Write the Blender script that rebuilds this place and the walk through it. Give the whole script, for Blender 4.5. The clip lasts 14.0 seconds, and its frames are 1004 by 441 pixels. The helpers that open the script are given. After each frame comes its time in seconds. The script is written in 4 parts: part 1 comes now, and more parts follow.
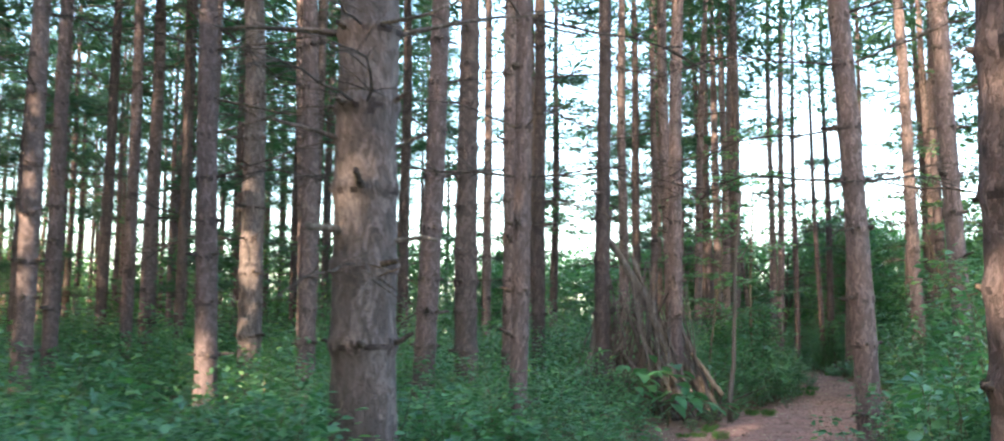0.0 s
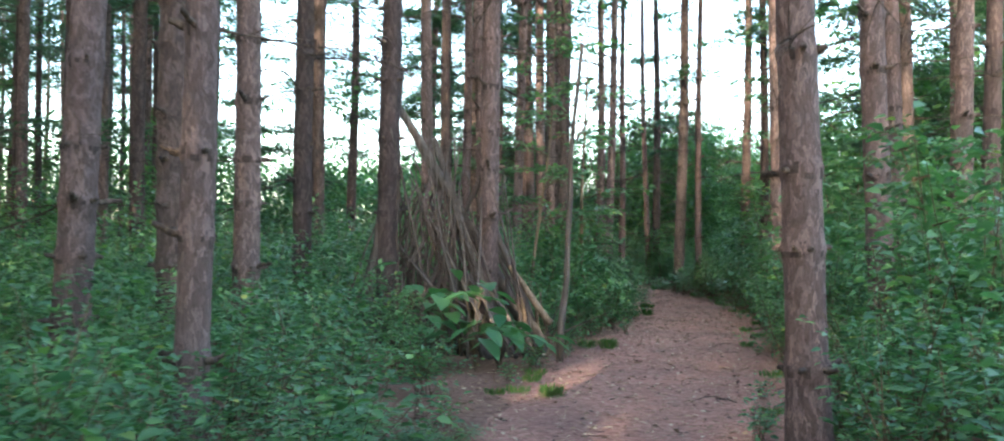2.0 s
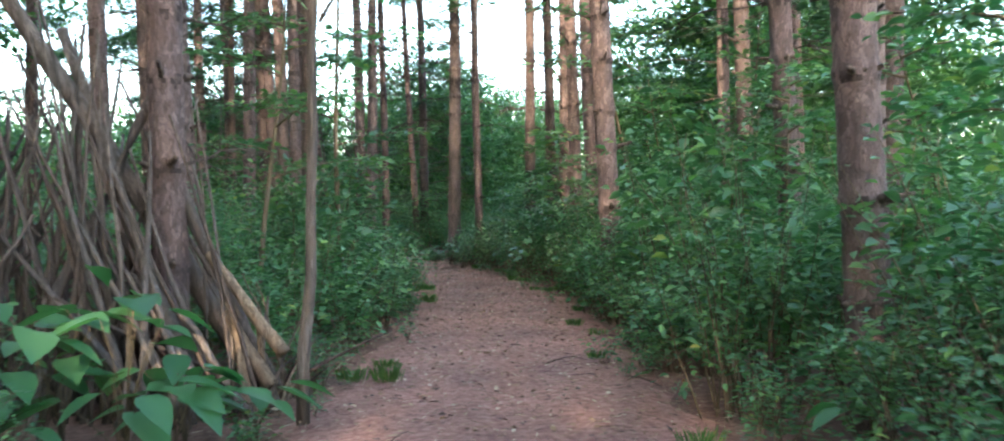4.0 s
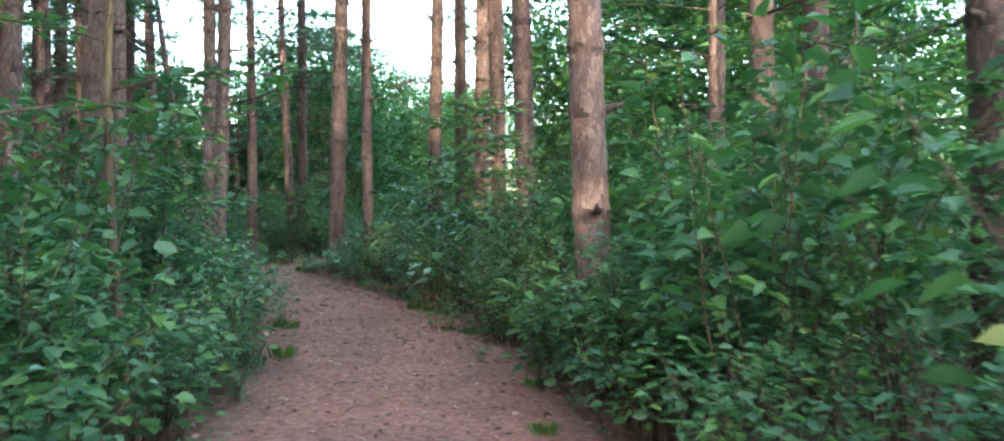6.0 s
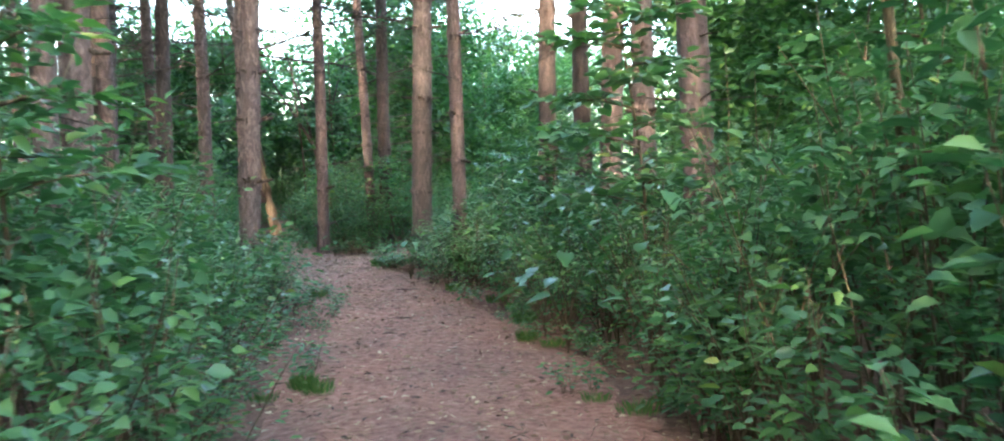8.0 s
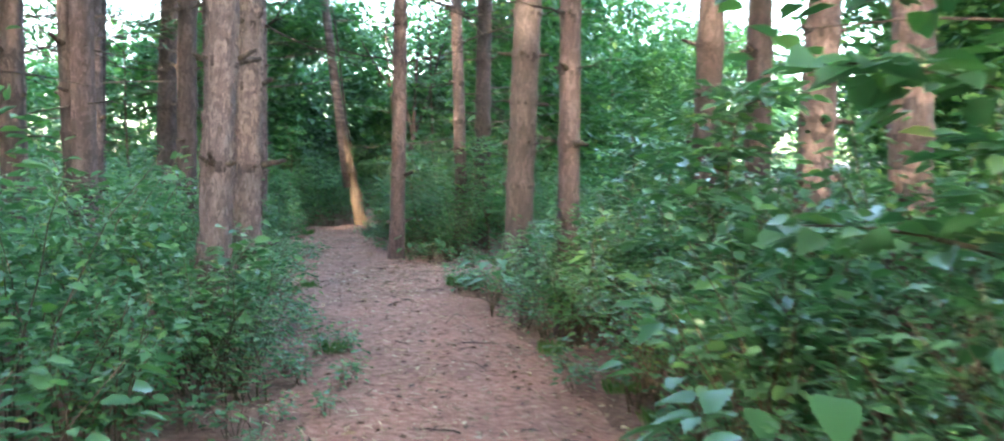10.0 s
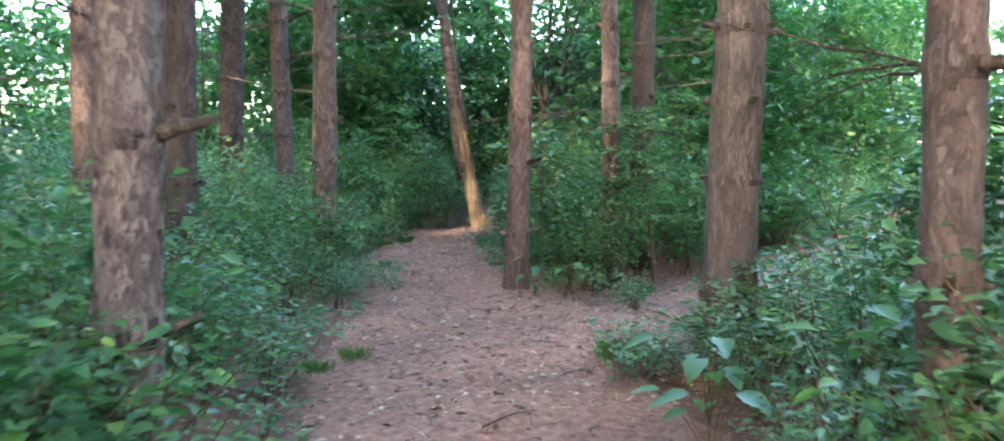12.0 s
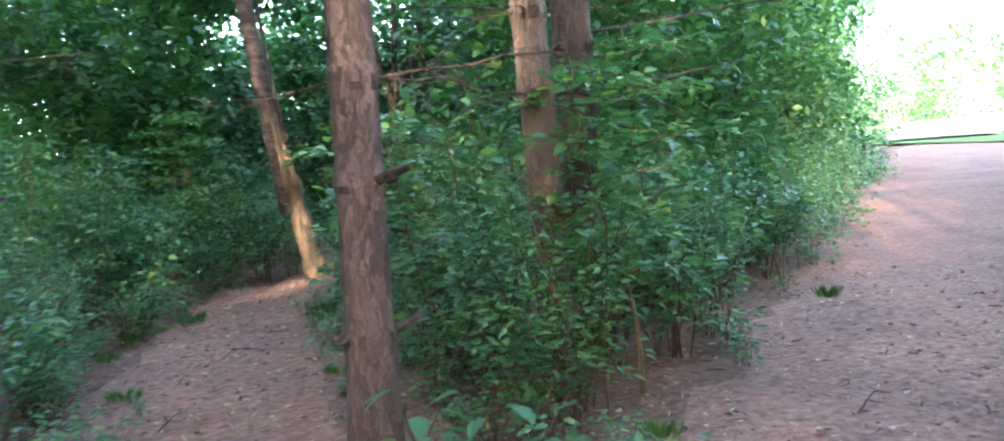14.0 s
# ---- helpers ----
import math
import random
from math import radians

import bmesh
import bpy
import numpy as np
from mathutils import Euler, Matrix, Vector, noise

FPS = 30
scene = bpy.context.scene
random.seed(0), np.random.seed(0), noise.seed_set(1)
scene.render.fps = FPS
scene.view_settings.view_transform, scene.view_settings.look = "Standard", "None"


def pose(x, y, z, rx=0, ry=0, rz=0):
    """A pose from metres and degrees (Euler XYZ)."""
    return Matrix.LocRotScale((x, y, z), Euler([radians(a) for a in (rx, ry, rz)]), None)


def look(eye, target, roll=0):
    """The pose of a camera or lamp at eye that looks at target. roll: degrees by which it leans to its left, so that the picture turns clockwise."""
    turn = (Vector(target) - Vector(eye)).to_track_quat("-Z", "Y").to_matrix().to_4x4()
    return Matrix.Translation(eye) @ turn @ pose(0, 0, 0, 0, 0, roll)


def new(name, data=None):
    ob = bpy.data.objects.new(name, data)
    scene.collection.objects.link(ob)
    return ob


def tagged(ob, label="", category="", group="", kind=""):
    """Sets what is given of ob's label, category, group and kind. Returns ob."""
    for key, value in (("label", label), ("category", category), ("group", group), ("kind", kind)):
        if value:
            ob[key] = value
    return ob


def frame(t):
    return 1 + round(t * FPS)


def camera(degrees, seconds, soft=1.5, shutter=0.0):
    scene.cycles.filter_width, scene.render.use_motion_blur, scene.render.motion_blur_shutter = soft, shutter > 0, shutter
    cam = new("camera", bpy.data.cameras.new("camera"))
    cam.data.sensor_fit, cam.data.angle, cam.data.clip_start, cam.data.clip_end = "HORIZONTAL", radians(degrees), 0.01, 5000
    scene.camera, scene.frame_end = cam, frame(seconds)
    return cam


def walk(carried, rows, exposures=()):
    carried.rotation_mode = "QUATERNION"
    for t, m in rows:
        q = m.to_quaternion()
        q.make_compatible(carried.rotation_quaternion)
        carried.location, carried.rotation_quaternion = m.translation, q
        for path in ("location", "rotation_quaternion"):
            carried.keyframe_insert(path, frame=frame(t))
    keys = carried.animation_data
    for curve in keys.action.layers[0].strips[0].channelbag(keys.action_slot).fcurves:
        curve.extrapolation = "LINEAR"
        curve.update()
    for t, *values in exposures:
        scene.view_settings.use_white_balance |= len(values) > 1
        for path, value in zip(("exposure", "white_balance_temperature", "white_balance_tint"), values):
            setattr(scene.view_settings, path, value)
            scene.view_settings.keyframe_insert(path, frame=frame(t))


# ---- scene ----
cam = camera(55.6, 14.0, soft=1.9, shutter=0.3)
PATH = [
    (0, (-0.949, -2.792, 1.335), (-0.922, -0.806, 1.567), 0.73),
    (0.5, (-0.717, -1.620, 1.316), (-0.570, 0.360, 1.563), 2.93),
    (1, (-0.493, -0.458, 1.317), (-0.224, 1.516, 1.492), 3.85),
    (1.5, (-0.260, 0.649, 1.308), (0.084, 2.614, 1.448), 2.59),
    (2, (-0.010, 1.743, 1.258), (0.395, 3.701, 1.313), 0.58),
    (2.5, (0.215, 2.835, 1.260), (0.703, 4.775, 1.279), -0.64),
    (3, (0.570, 3.938, 1.283), (1.304, 5.798, 1.278), -2.09),
    (3.5, (0.932, 5.041, 1.271), (1.764, 6.859, 1.265), -1.81),
    (3.7, (1.086, 5.530, 1.268), (1.938, 7.340, 1.255), -1.65),
    (5.8, (3.193, 10.221, 1.299), (4.260, 11.913, 1.256), 0.13),
    (6, (3.395, 10.653, 1.309), (4.476, 12.335, 1.281), -0.20),
    (6.5, (3.850, 11.745, 1.295), (4.914, 13.439, 1.281), -0.86),
    (7, (4.386, 12.771, 1.288), (5.331, 14.532, 1.243), -3.32),
    (7.2, (4.593, 13.171, 1.289), (5.501, 14.952, 1.235), -3.21),
    (9.3, (6.688, 17.142, 1.282), (7.582, 18.926, 1.139), 1.18),
    (9.5, (6.867, 17.543, 1.298), (7.669, 19.369, 1.152), 1.64),
    (10, (7.274, 18.629, 1.344), (7.937, 20.513, 1.240), 0.81),
    (10.5, (7.606, 19.814, 1.304), (8.038, 21.764, 1.197), 1.09),
    (11, (7.934, 20.931, 1.295), (8.324, 22.889, 1.177), 0.55),
    (11.5, (8.208, 22.117, 1.300), (8.583, 24.078, 1.176), 0.66),
    (12, (8.501, 23.306, 1.280), (8.894, 25.263, 1.155), 0.71),
    (12.5, (8.703, 24.504, 1.325), (9.193, 26.440, 1.220), 1.03),
    (13, (8.915, 25.767, 1.303), (9.402, 27.704, 1.209), 0.24),
    (13.5, (9.232, 27.004, 1.301), (9.823, 28.912, 1.205), -1.54),
    (14, (9.639, 28.296, 1.270), (10.324, 30.173, 1.164), -4.00),
]
walk(cam, [(t, look(eye, target, roll)) for t, eye, target, roll in PATH], [(0, 3.6, 6150, 5), (3.5, 3.8, 6150, 5), (7, 4.35, 6150, 5), (10, 4.9, 6150, 6), (14, 4.85, 6150, 6)])

# ---- light ----
SUN_AZ, SUN_EL = radians(212), radians(14)      # compass bearing of the sun from +y, and its height
world = bpy.data.worlds.new("sky")
scene.world = world
world.use_nodes = True
wn = world.node_tree.nodes
sky = wn.new("ShaderNodeTexSky")
sky.sky_type, sky.sun_disc = "NISHITA", False
sky.sun_elevation, sky.sun_rotation = SUN_EL, SUN_AZ
sky.dust_density, sky.air_density = 2.5, 1.0
world.node_tree.links.new(sky.outputs[0], wn["Background"].inputs[0])
wn["Background"].inputs[1].default_value = 0.15
sun = new("sun", bpy.data.lights.new("sun", "SUN"))
sun.data.energy, sun.data.angle, sun.data.color = 2.3, radians(0.6), (1.0, 0.80, 0.58)
sun_from = Vector((math.sin(SUN_AZ) * math.cos(SUN_EL), math.cos(SUN_AZ) * math.cos(SUN_EL), math.sin(SUN_EL)))
sun.matrix_world = look(sun_from * 50, (0, 0, 0))

# gaps in the canopy: places x, y, z that the low sun reaches, and the gap's radius
SUN_GAPS = [(2.29, 10.31, 0.02, 0.30), (2.42, 8.45, 0.02, 0.16), (2.3, 12.6, 0.4, 0.26), (-4.45, 9.34, 0.7, 0.5), (-4.5, 11.8, 2.4, 0.4), (-3.8, 8.0, 0.6, 0.5), (7.87, 22.7, 0.02, 0.15), (11.7, 33.2, 2.0, 0.25), (7.4, 15.95, 1.2, 0.25)]


def in_gap(points, more=0.0):
    """Which points would shade one of the sunlit places."""
    p = np.atleast_2d(np.asarray(points, float))
    ray, hit = np.array(sun_from), np.zeros(len(p), bool)
    for x, y, z, rad in SUN_GAPS:
        q = p - [x, y, z]
        t = q @ ray
        hit |= (t > 0.15) & (np.linalg.norm(q - t[:, None] * ray, axis=1) < rad + more)
    return hit


# ---- materials ----
def material(name, rough=0.8):
    m = bpy.data.materials.new(name)
    m.use_nodes = True
    n, l = m.node_tree.nodes, m.node_tree.links
    b = n["Principled BSDF"]
    b.inputs["Roughness"].default_value = rough
    return m, n, l, b


def ramp(n, stops):
    r = n.new("ShaderNodeValToRGB")
    while len(r.color_ramp.elements) < len(stops):
        r.color_ramp.elements.new(0.5)
    for e, (p, c) in zip(r.color_ramp.elements, stops):
        e.position, e.color = p, (*c, 1)
    return r


def noise_tex(n, l, coord, scale, detail=5, rough=0.6):
    t = n.new("ShaderNodeTexNoise")
    t.inputs["Scale"].default_value, t.inputs["Detail"].default_value, t.inputs["Roughness"].default_value = scale, detail, rough
    l.new(coord, t.inputs["Vector"])
    return t


def mixed(n, l, fac, a, b, mode="MIX"):
    m = n.new("ShaderNodeMix")
    m.data_type, m.blend_type = "RGBA", mode
    for sock, v in ((m.inputs[0], fac), (m.inputs[6], a), (m.inputs[7], b)):
        if isinstance(v, (int, float)):
            sock.default_value = v
        elif isinstance(v, tuple):
            sock.default_value = (*v, 1)
        else:
            l.new(v, sock)
    return m.outputs[2]


def scaled(n, l, coord, s):
    m = n.new("ShaderNodeMapping")
    m.inputs["Scale"].default_value = s
    l.new(coord, m.inputs["Vector"])
    return m.outputs[0]


def bark(name, light, mid, dark, stretch=0.3, girth=1.0):
    m, n, l, b = material(name, 0.9)
    co = scaled(n, l, n.new("ShaderNodeTexCoord").outputs["Object"], (girth, girth, 1))
    st = scaled(n, l, co, (1, 1, stretch))
    warp = noise_tex(n, l, st, 9, 4)
    shifted = mixed(n, l, 0.22, st, warp.outputs["Color"], "ADD")
    v = n.new("ShaderNodeTexVoronoi")
    v.feature = "DISTANCE_TO_EDGE"
    v.inputs["Scale"].default_value = 26
    l.new(shifted, v.inputs["Vector"])
    edge = ramp(n, [(0.0, (0.42, 0.42, 0.42)), (0.05, (0.8, 0.8, 0.8)), (0.2, (1, 1, 1))])
    l.new(v.outputs["Distance"], edge.inputs[0])
    fine = noise_tex(n, l, scaled(n, l, co, (1, 1, 0.5)), 45, 6, 0.7)
    big = noise_tex(n, l, co, 2.2, 4)
    tone = ramp(n, [(0.3, mid), (0.55, light), (0.75, mid)])
    l.new(fine.outputs[0], tone.inputs[0])
    flakes = n.new("ShaderNodeTexVoronoi")
    flakes.inputs["Scale"].default_value = 30
    l.new(shifted, flakes.inputs["Vector"])
    flake = ramp(n, [(0.2, tuple(0.55 * c for c in mid)), (0.5, mid), (0.85, tuple(1.2 * c for c in light))])
    l.new(flakes.outputs["Color"], flake.inputs[0])
    tone2 = mixed(n, l, 0.55, mixed(n, l, big.outputs[0], tone.outputs[0], mid), flake.outputs[0])
    info = n.new("ShaderNodeObjectInfo").outputs["Random"]
    shade = ramp(n, [(0, (0.72, 0.70, 0.72)), (1, (1.15, 1.1, 1.05))])
    l.new(info, shade.inputs[0])
    tone3 = mixed(n, l, 1.0, tone2, shade.outputs[0], "MULTIPLY")
    l.new(mixed(n, l, edge.outputs[0], dark, tone3), b.inputs["Base Color"])
    height = mixed(n, l, 0.35, edge.outputs[0], fine.outputs["Color"])
    bump = n.new("ShaderNodeBump")
    bump.inputs["Strength"].default_value, bump.inputs["Distance"].default_value = 0.9, 0.015
    l.new(height, bump.inputs["Height"])
    l.new(bump.outputs[0], b.inputs["Normal"])
    b.inputs["Specular IOR Level"].default_value = 0.2
    return m


def leaf_mat(name, stops, rough=0.42, through_light=0.4, spec=0.5):
    m, n, l, b = material(name, rough)
    geo = n.new("ShaderNodeNewGeometry")
    r = ramp(n, stops)
    l.new(geo.outputs["Random Per Island"], r.inputs[0])
    co = n.new("ShaderNodeTexCoord").outputs["Object"]
    patch = noise_tex(n, l, co, 1.3, 3)
    pr = ramp(n, [(0.3, (0.7, 0.78, 0.8)), (0.7, (1.15, 1.12, 0.9))])
    l.new(patch.outputs[0], pr.inputs[0])
    col = mixed(n, l, 1.0, r.outputs[0], pr.outputs[0], "MULTIPLY")
    l.new(col, b.inputs["Base Color"])
    b.inputs["Specular IOR Level"].default_value = spec
    tr = n.new("ShaderNodeBsdfTranslucent")
    l.new(mixed(n, l, 1.0, col, (0.95, 1.35, 0.65), "MULTIPLY"), tr.inputs["Color"])
    mx = n.new("ShaderNodeMixShader")
    mx.inputs[0].default_value = through_light
    l.new(b.outputs[0], mx.inputs[1])
    l.new(tr.outputs[0], mx.inputs[2])
    l.new(mx.outputs[0], n["Material Output"].inputs["Surface"])
    return m


def soil_mat(name, stops, scale, bump_d=0.02, rough=0.95):
    m, n, l, b = material(name, rough)
    co = n.new("ShaderNodeTexCoord").outputs["Object"]
    fine = noise_tex(n, l, co, scale, 8, 0.75)
    r = ramp(n, stops)
    l.new(fine.outputs[0], r.inputs[0])
    big = noise_tex(n, l, co, 0.9, 4)
    br = ramp(n, [(0.3, (0.72, 0.72, 0.75)), (0.7, (1.2, 1.12, 1.08))])
    l.new(big.outputs[0], br.inputs[0])
    l.new(mixed(n, l, 1.0, r.outputs[0], br.outputs[0], "MULTIPLY"), b.inputs["Base Color"])
    bump = n.new("ShaderNodeBump")
    bump.inputs["Strength"].default_value, bump.inputs["Distance"].default_value = 0.8, bump_d
    l.new(fine.outputs[0], bump.inputs["Height"])
    l.new(bump.outputs[0], b.inputs["Normal"])
    b.inputs["Specular IOR Level"].default_value = 0.15
    return m


BARK = bark("pine_bark", (0.25, 0.184, 0.174), (0.128, 0.090, 0.084), (0.05, 0.036, 0.034), 0.45, 0.12)
BARK_FLAKY = bark("flaky_bark", (0.31, 0.235, 0.22), (0.17, 0.125, 0.117), (0.05, 0.036, 0.034), 0.5, 0.12)
# old bark at the whorls, darkened further for the shade round the knots
SCAR_SHADE = bark("whorl_scar_shade", (0.125, 0.092, 0.086), (0.07, 0.05, 0.046), (0.025, 0.018, 0.016), 0.6, 0.12)
BARK_ROUGH = bark("rough_bark", (0.235, 0.185, 0.172), (0.13, 0.10, 0.092), (0.03, 0.022, 0.02), 0.28, 0.17)
BARK_DARK = bark("dark_bark", (0.15, 0.112, 0.105), (0.085, 0.062, 0.057), (0.035, 0.026, 0.024), 0.35, 0.13)
TWIG = bark("dead_twig", (0.15, 0.115, 0.095), (0.075, 0.055, 0.047), (0.03, 0.024, 0.02), 0.15)
STEM = bark("shrub_stem", (0.22, 0.17, 0.11), (0.13, 0.10, 0.065), (0.06, 0.05, 0.03), 0.15)
GREY_WOOD = bark("weathered_wood", (0.20, 0.165, 0.145), (0.105, 0.085, 0.073), (0.05, 0.04, 0.035), 0.1)
PALE_WOOD = bark("pale_broken_wood", (0.31, 0.23, 0.165), (0.19, 0.135, 0.092), (0.08, 0.055, 0.036), 0.08)
LEAF = leaf_mat("shrub_leaf", [(0.0, (0.062, 0.138, 0.078)), (0.45, (0.096, 0.197, 0.108)), (0.8, (0.135, 0.25, 0.115)), (0.985, (0.17, 0.29, 0.10)), (1.0, (0.42, 0.40, 0.14))], 0.34)
LEAF_BIG = leaf_mat("broad_leaf", [(0.0, (0.06, 0.15, 0.075)), (0.6, (0.08, 0.19, 0.09)), (1.0, (0.13, 0.27, 0.09))], 0.34)
LEAF_FAR = leaf_mat("woodland_leaf", [(0.0, (0.035, 0.09, 0.042)), (0.5, (0.06, 0.145, 0.055)), (1.0, (0.12, 0.22, 0.07))], 0.5)
# darker copy of the woodland leaf, with shade put into its colour
LEAF_SHADED = leaf_mat("shaded_leaf", [(0.0, (0.022, 0.06, 0.025)), (1.0, (0.05, 0.11, 0.04))], 0.5, 0.25)
NEEDLE = leaf_mat("pine_needle", [(0.0, (0.030, 0.075, 0.045)), (0.6, (0.05, 0.11, 0.06)), (1.0, (0.08, 0.14, 0.06))], 0.5, 0.3)
GRASS = leaf_mat("grass_blade", [(0.0, (0.07, 0.16, 0.05)), (0.7, (0.11, 0.22, 0.06)), (1.0, (0.26, 0.28, 0.10))], 0.5)
SOIL = soil_mat("forest_floor", [(0.3, (0.07, 0.038, 0.03)), (0.5, (0.18, 0.105, 0.08)), (0.7, (0.32, 0.20, 0.16))], 15)
TRAIL = soil_mat("needle_litter", [(0.3, (0.11, 0.055, 0.045)), (0.45, (0.272, 0.145, 0.118)), (0.56, (0.365, 0.21, 0.17)), (0.72, (0.495, 0.33, 0.27))], 16, 0.03)
LITTER = leaf_mat("fallen_needles", [(0.0, (0.07, 0.035, 0.025)), (0.4, (0.22, 0.13, 0.09)), (0.8, (0.40, 0.27, 0.20)), (1.0, (0.62, 0.50, 0.40))], 0.7, 0.05, 0.2)
MEADOW = soil_mat("meadow", [(0.3, (0.07, 0.12, 0.035)), (0.6, (0.13, 0.19, 0.06))], 6)
GRAVEL = soil_mat("pale_gravel", [(0.3, (0.27, 0.26, 0.25)), (0.7, (0.42, 0.41, 0.39))], 25)

rng = np.random.default_rng(7)


# ---- mesh helpers ----
def grid_mesh(name, verts, faces, mat, smooth=False):
    """A mesh from arrays of corners and of faces that all have the same number of corners."""
    me = bpy.data.meshes.new(name)
    verts, faces = np.asarray(verts, np.float32), np.asarray(faces, np.int32)
    k = faces.shape[1]
    me.vertices.add(len(verts))
    me.vertices.foreach_set("co", verts.ravel())
    me.loops.add(faces.size)
    me.loops.foreach_set("vertex_index", faces.ravel())
    me.polygons.add(len(faces))
    me.polygons.foreach_set("loop_start", np.arange(len(faces), dtype=np.int32) * k)
    if smooth:
        me.polygons.foreach_set("use_smooth", np.ones(len(faces), bool))
    me.materials.append(mat)
    me.update(calc_edges=True)
    me.validate()
    return me


def put(name, me, parent=None, m=None, label=""):
    ob = new(name, me)
    if parent is not None:
        ob.parent = parent
    if m is not None:
        ob.matrix_basis = m
    return tagged(ob, label)


def unit(v):
    return v / np.maximum(np.linalg.norm(v, axis=-1, keepdims=True), 1e-9)


def leaves(p, d, n, size, wide=0.5, fine=True):
    """Leaves folded along the midrib: at p, pointing along d, with upper side n."""
    d = unit(d)
    s = unit(np.cross(d, n))
    up = np.cross(s, d)
    size = np.asarray(size)[:, None]
    w = size * wide
    if fine:
        rows = [p, p + d * size * 0.3 + s * w * 0.46 + up * w * 0.16, p + d * size * 0.66 + s * w * 0.38 + up * w * 0.10,
                p + d * size - up * size * 0.10, p + d * size * 0.66 - s * w * 0.38 + up * w * 0.10, p + d * size * 0.3 - s * w * 0.46 + up * w * 0.16]
        f = np.array([[0, 1, 2, 3], [0, 3, 4, 5]])
    else:
        rows = [p, p + d * size * 0.45 + s * w * 0.5 + up * w * 0.14, p + d * size, p + d * size * 0.45 - s * w * 0.5 + up * w * 0.14]
        f = np.array([[0, 1, 2], [0, 2, 3]])
    k = len(rows)
    v = np.stack(rows, 1).reshape(-1, 3)
    return v, (f[None] + (np.arange(len(p)) * k)[:, None, None]).reshape(-1, f.shape[1])


def tube(points, radii, sides=6, rough=0.0, seed=0):
    """A tapered, slightly lumpy tube along points."""
    pts, radii = np.asarray(points, float), np.asarray(radii, float)
    t = unit(np.gradient(pts, axis=0))
    ref = np.where(np.abs(t[:, 2:3]) > 0.9, np.array([[1.0, 0, 0]]), np.array([[0, 0, 1.0]]))
    a = unit(np.cross(t, ref))
    b = np.cross(t, a)
    ang = np.arange(sides) * 2 * np.pi / sides
    r = radii[:, None] * np.ones(sides)
    if rough:
        r = r * (1 + rough * np.random.default_rng(seed).normal(size=r.shape))
    v = pts[:, None] + r[..., None] * (np.cos(ang)[None, :, None] * a[:, None] + np.sin(ang)[None, :, None] * b[:, None])
    i, j = np.meshgrid(np.arange(len(pts) - 1), np.arange(sides), indexing="ij")
    j2 = (j + 1) % sides
    f = np.stack([i * sides + j, i * sides + j2, (i + 1) * sides + j2, (i + 1) * sides + j], -1).reshape(-1, 4)
    v = np.concatenate([v.reshape(-1, 3), pts[:1], pts[-1:]])
    n = len(v)
    k = np.arange(sides)
    k2 = (k + 1) % sides
    e = (len(pts) - 1) * sides
    caps = np.concatenate([np.stack([k2, k, np.full(sides, n - 2), np.full(sides, n - 2)], -1), np.stack([e + k, e + k2, np.full(sides, n - 1), np.full(sides, n - 1)], -1)])
    return v, f, caps


def tube_mesh(name, tubes, mat, smooth=True):
    """One mesh of several tubes, ends closed."""
    vs, fs, at = [], [], 0
    for v, f, caps in tubes:
        tri = caps[:, :3] + at
        q = f + at
        fs.append(np.concatenate([q[:, [0, 1, 2]], q[:, [0, 2, 3]], tri]))
        vs.append(v)
        at += len(v)
    return grid_mesh(name, np.concatenate(vs), np.concatenate(fs), mat, smooth)


def joined(parts):
    vs, fs, at = [], [], 0
    for v, f in parts:
        vs.append(v)
        fs.append(f + at)
        at += len(v)
    return np.concatenate(vs), np.concatenate(fs)


# ---- the plan: trails ----
MAIN = [(-1.0, -8, 1.2), (-0.9, -3, 1.2), (-0.3, 0.6, 1.2), (0.6, 3.9, 1.5), (1.9, 7.0, 2.1), (3.2, 10.1, 2.4), (4.7, 13.2, 2.3), (6.3, 16.5, 2.2), (7.4, 19.3, 2.1), (8.3, 22.2, 2.2), (9.0, 25.2, 1.65),
        (9.5, 28.5, 2.0), (9.9, 32, 1.9), (10.2, 35.5, 1.8), (10.6, 38.5, 1.6), (10.9, 40.6, 1.1)]
FORK = [(9.6, 29.4, 1.6), (11.6, 30.6, 1.9), (14.2, 32.7, 2.6), (18, 36.4, 3.0), (28, 46.2, 3.2), (44, 62, 3.6)]
SPUR = [(10.9, 39.2, 0.9), (12.1, 42.5, 0.9), (13.3, 46, 0.8)]


def smooth_line(line, n=12):
    a = np.array(line, float)
    out = []
    for i in range(len(a) - 1):
        p0, p1, p2, p3 = a[max(i - 1, 0)], a[i], a[i + 1], a[min(i + 2, len(a) - 1)]
        for t in np.arange(n) / n:
            out.append(0.5 * (2 * p1 + (p2 - p0) * t + (2 * p0 - 5 * p1 + 4 * p2 - p3) * t * t + (3 * p1 - p0 - 3 * p2 + p3) * t ** 3))
    return np.array(out + [a[-1]])


LINES = [smooth_line(x) for x in (MAIN, FORK, SPUR)]
ALL_LINE = np.concatenate(LINES)


def off_trail(x, y):
    """Metres from the nearest trail's edge, and whether the place lies on the main trail's left."""
    d = np.hypot(ALL_LINE[:, 0] - x, ALL_LINE[:, 1] - y) - ALL_LINE[:, 2] / 2
    m = LINES[0]
    i = min(int(np.argmin(np.hypot(m[:, 0] - x, m[:, 1] - y))), len(m) - 2)
    t = m[i + 1] - m[i]
    return d.min(), t[0] * (y - m[i][1]) - t[1] * (x - m[i][0]) > 0


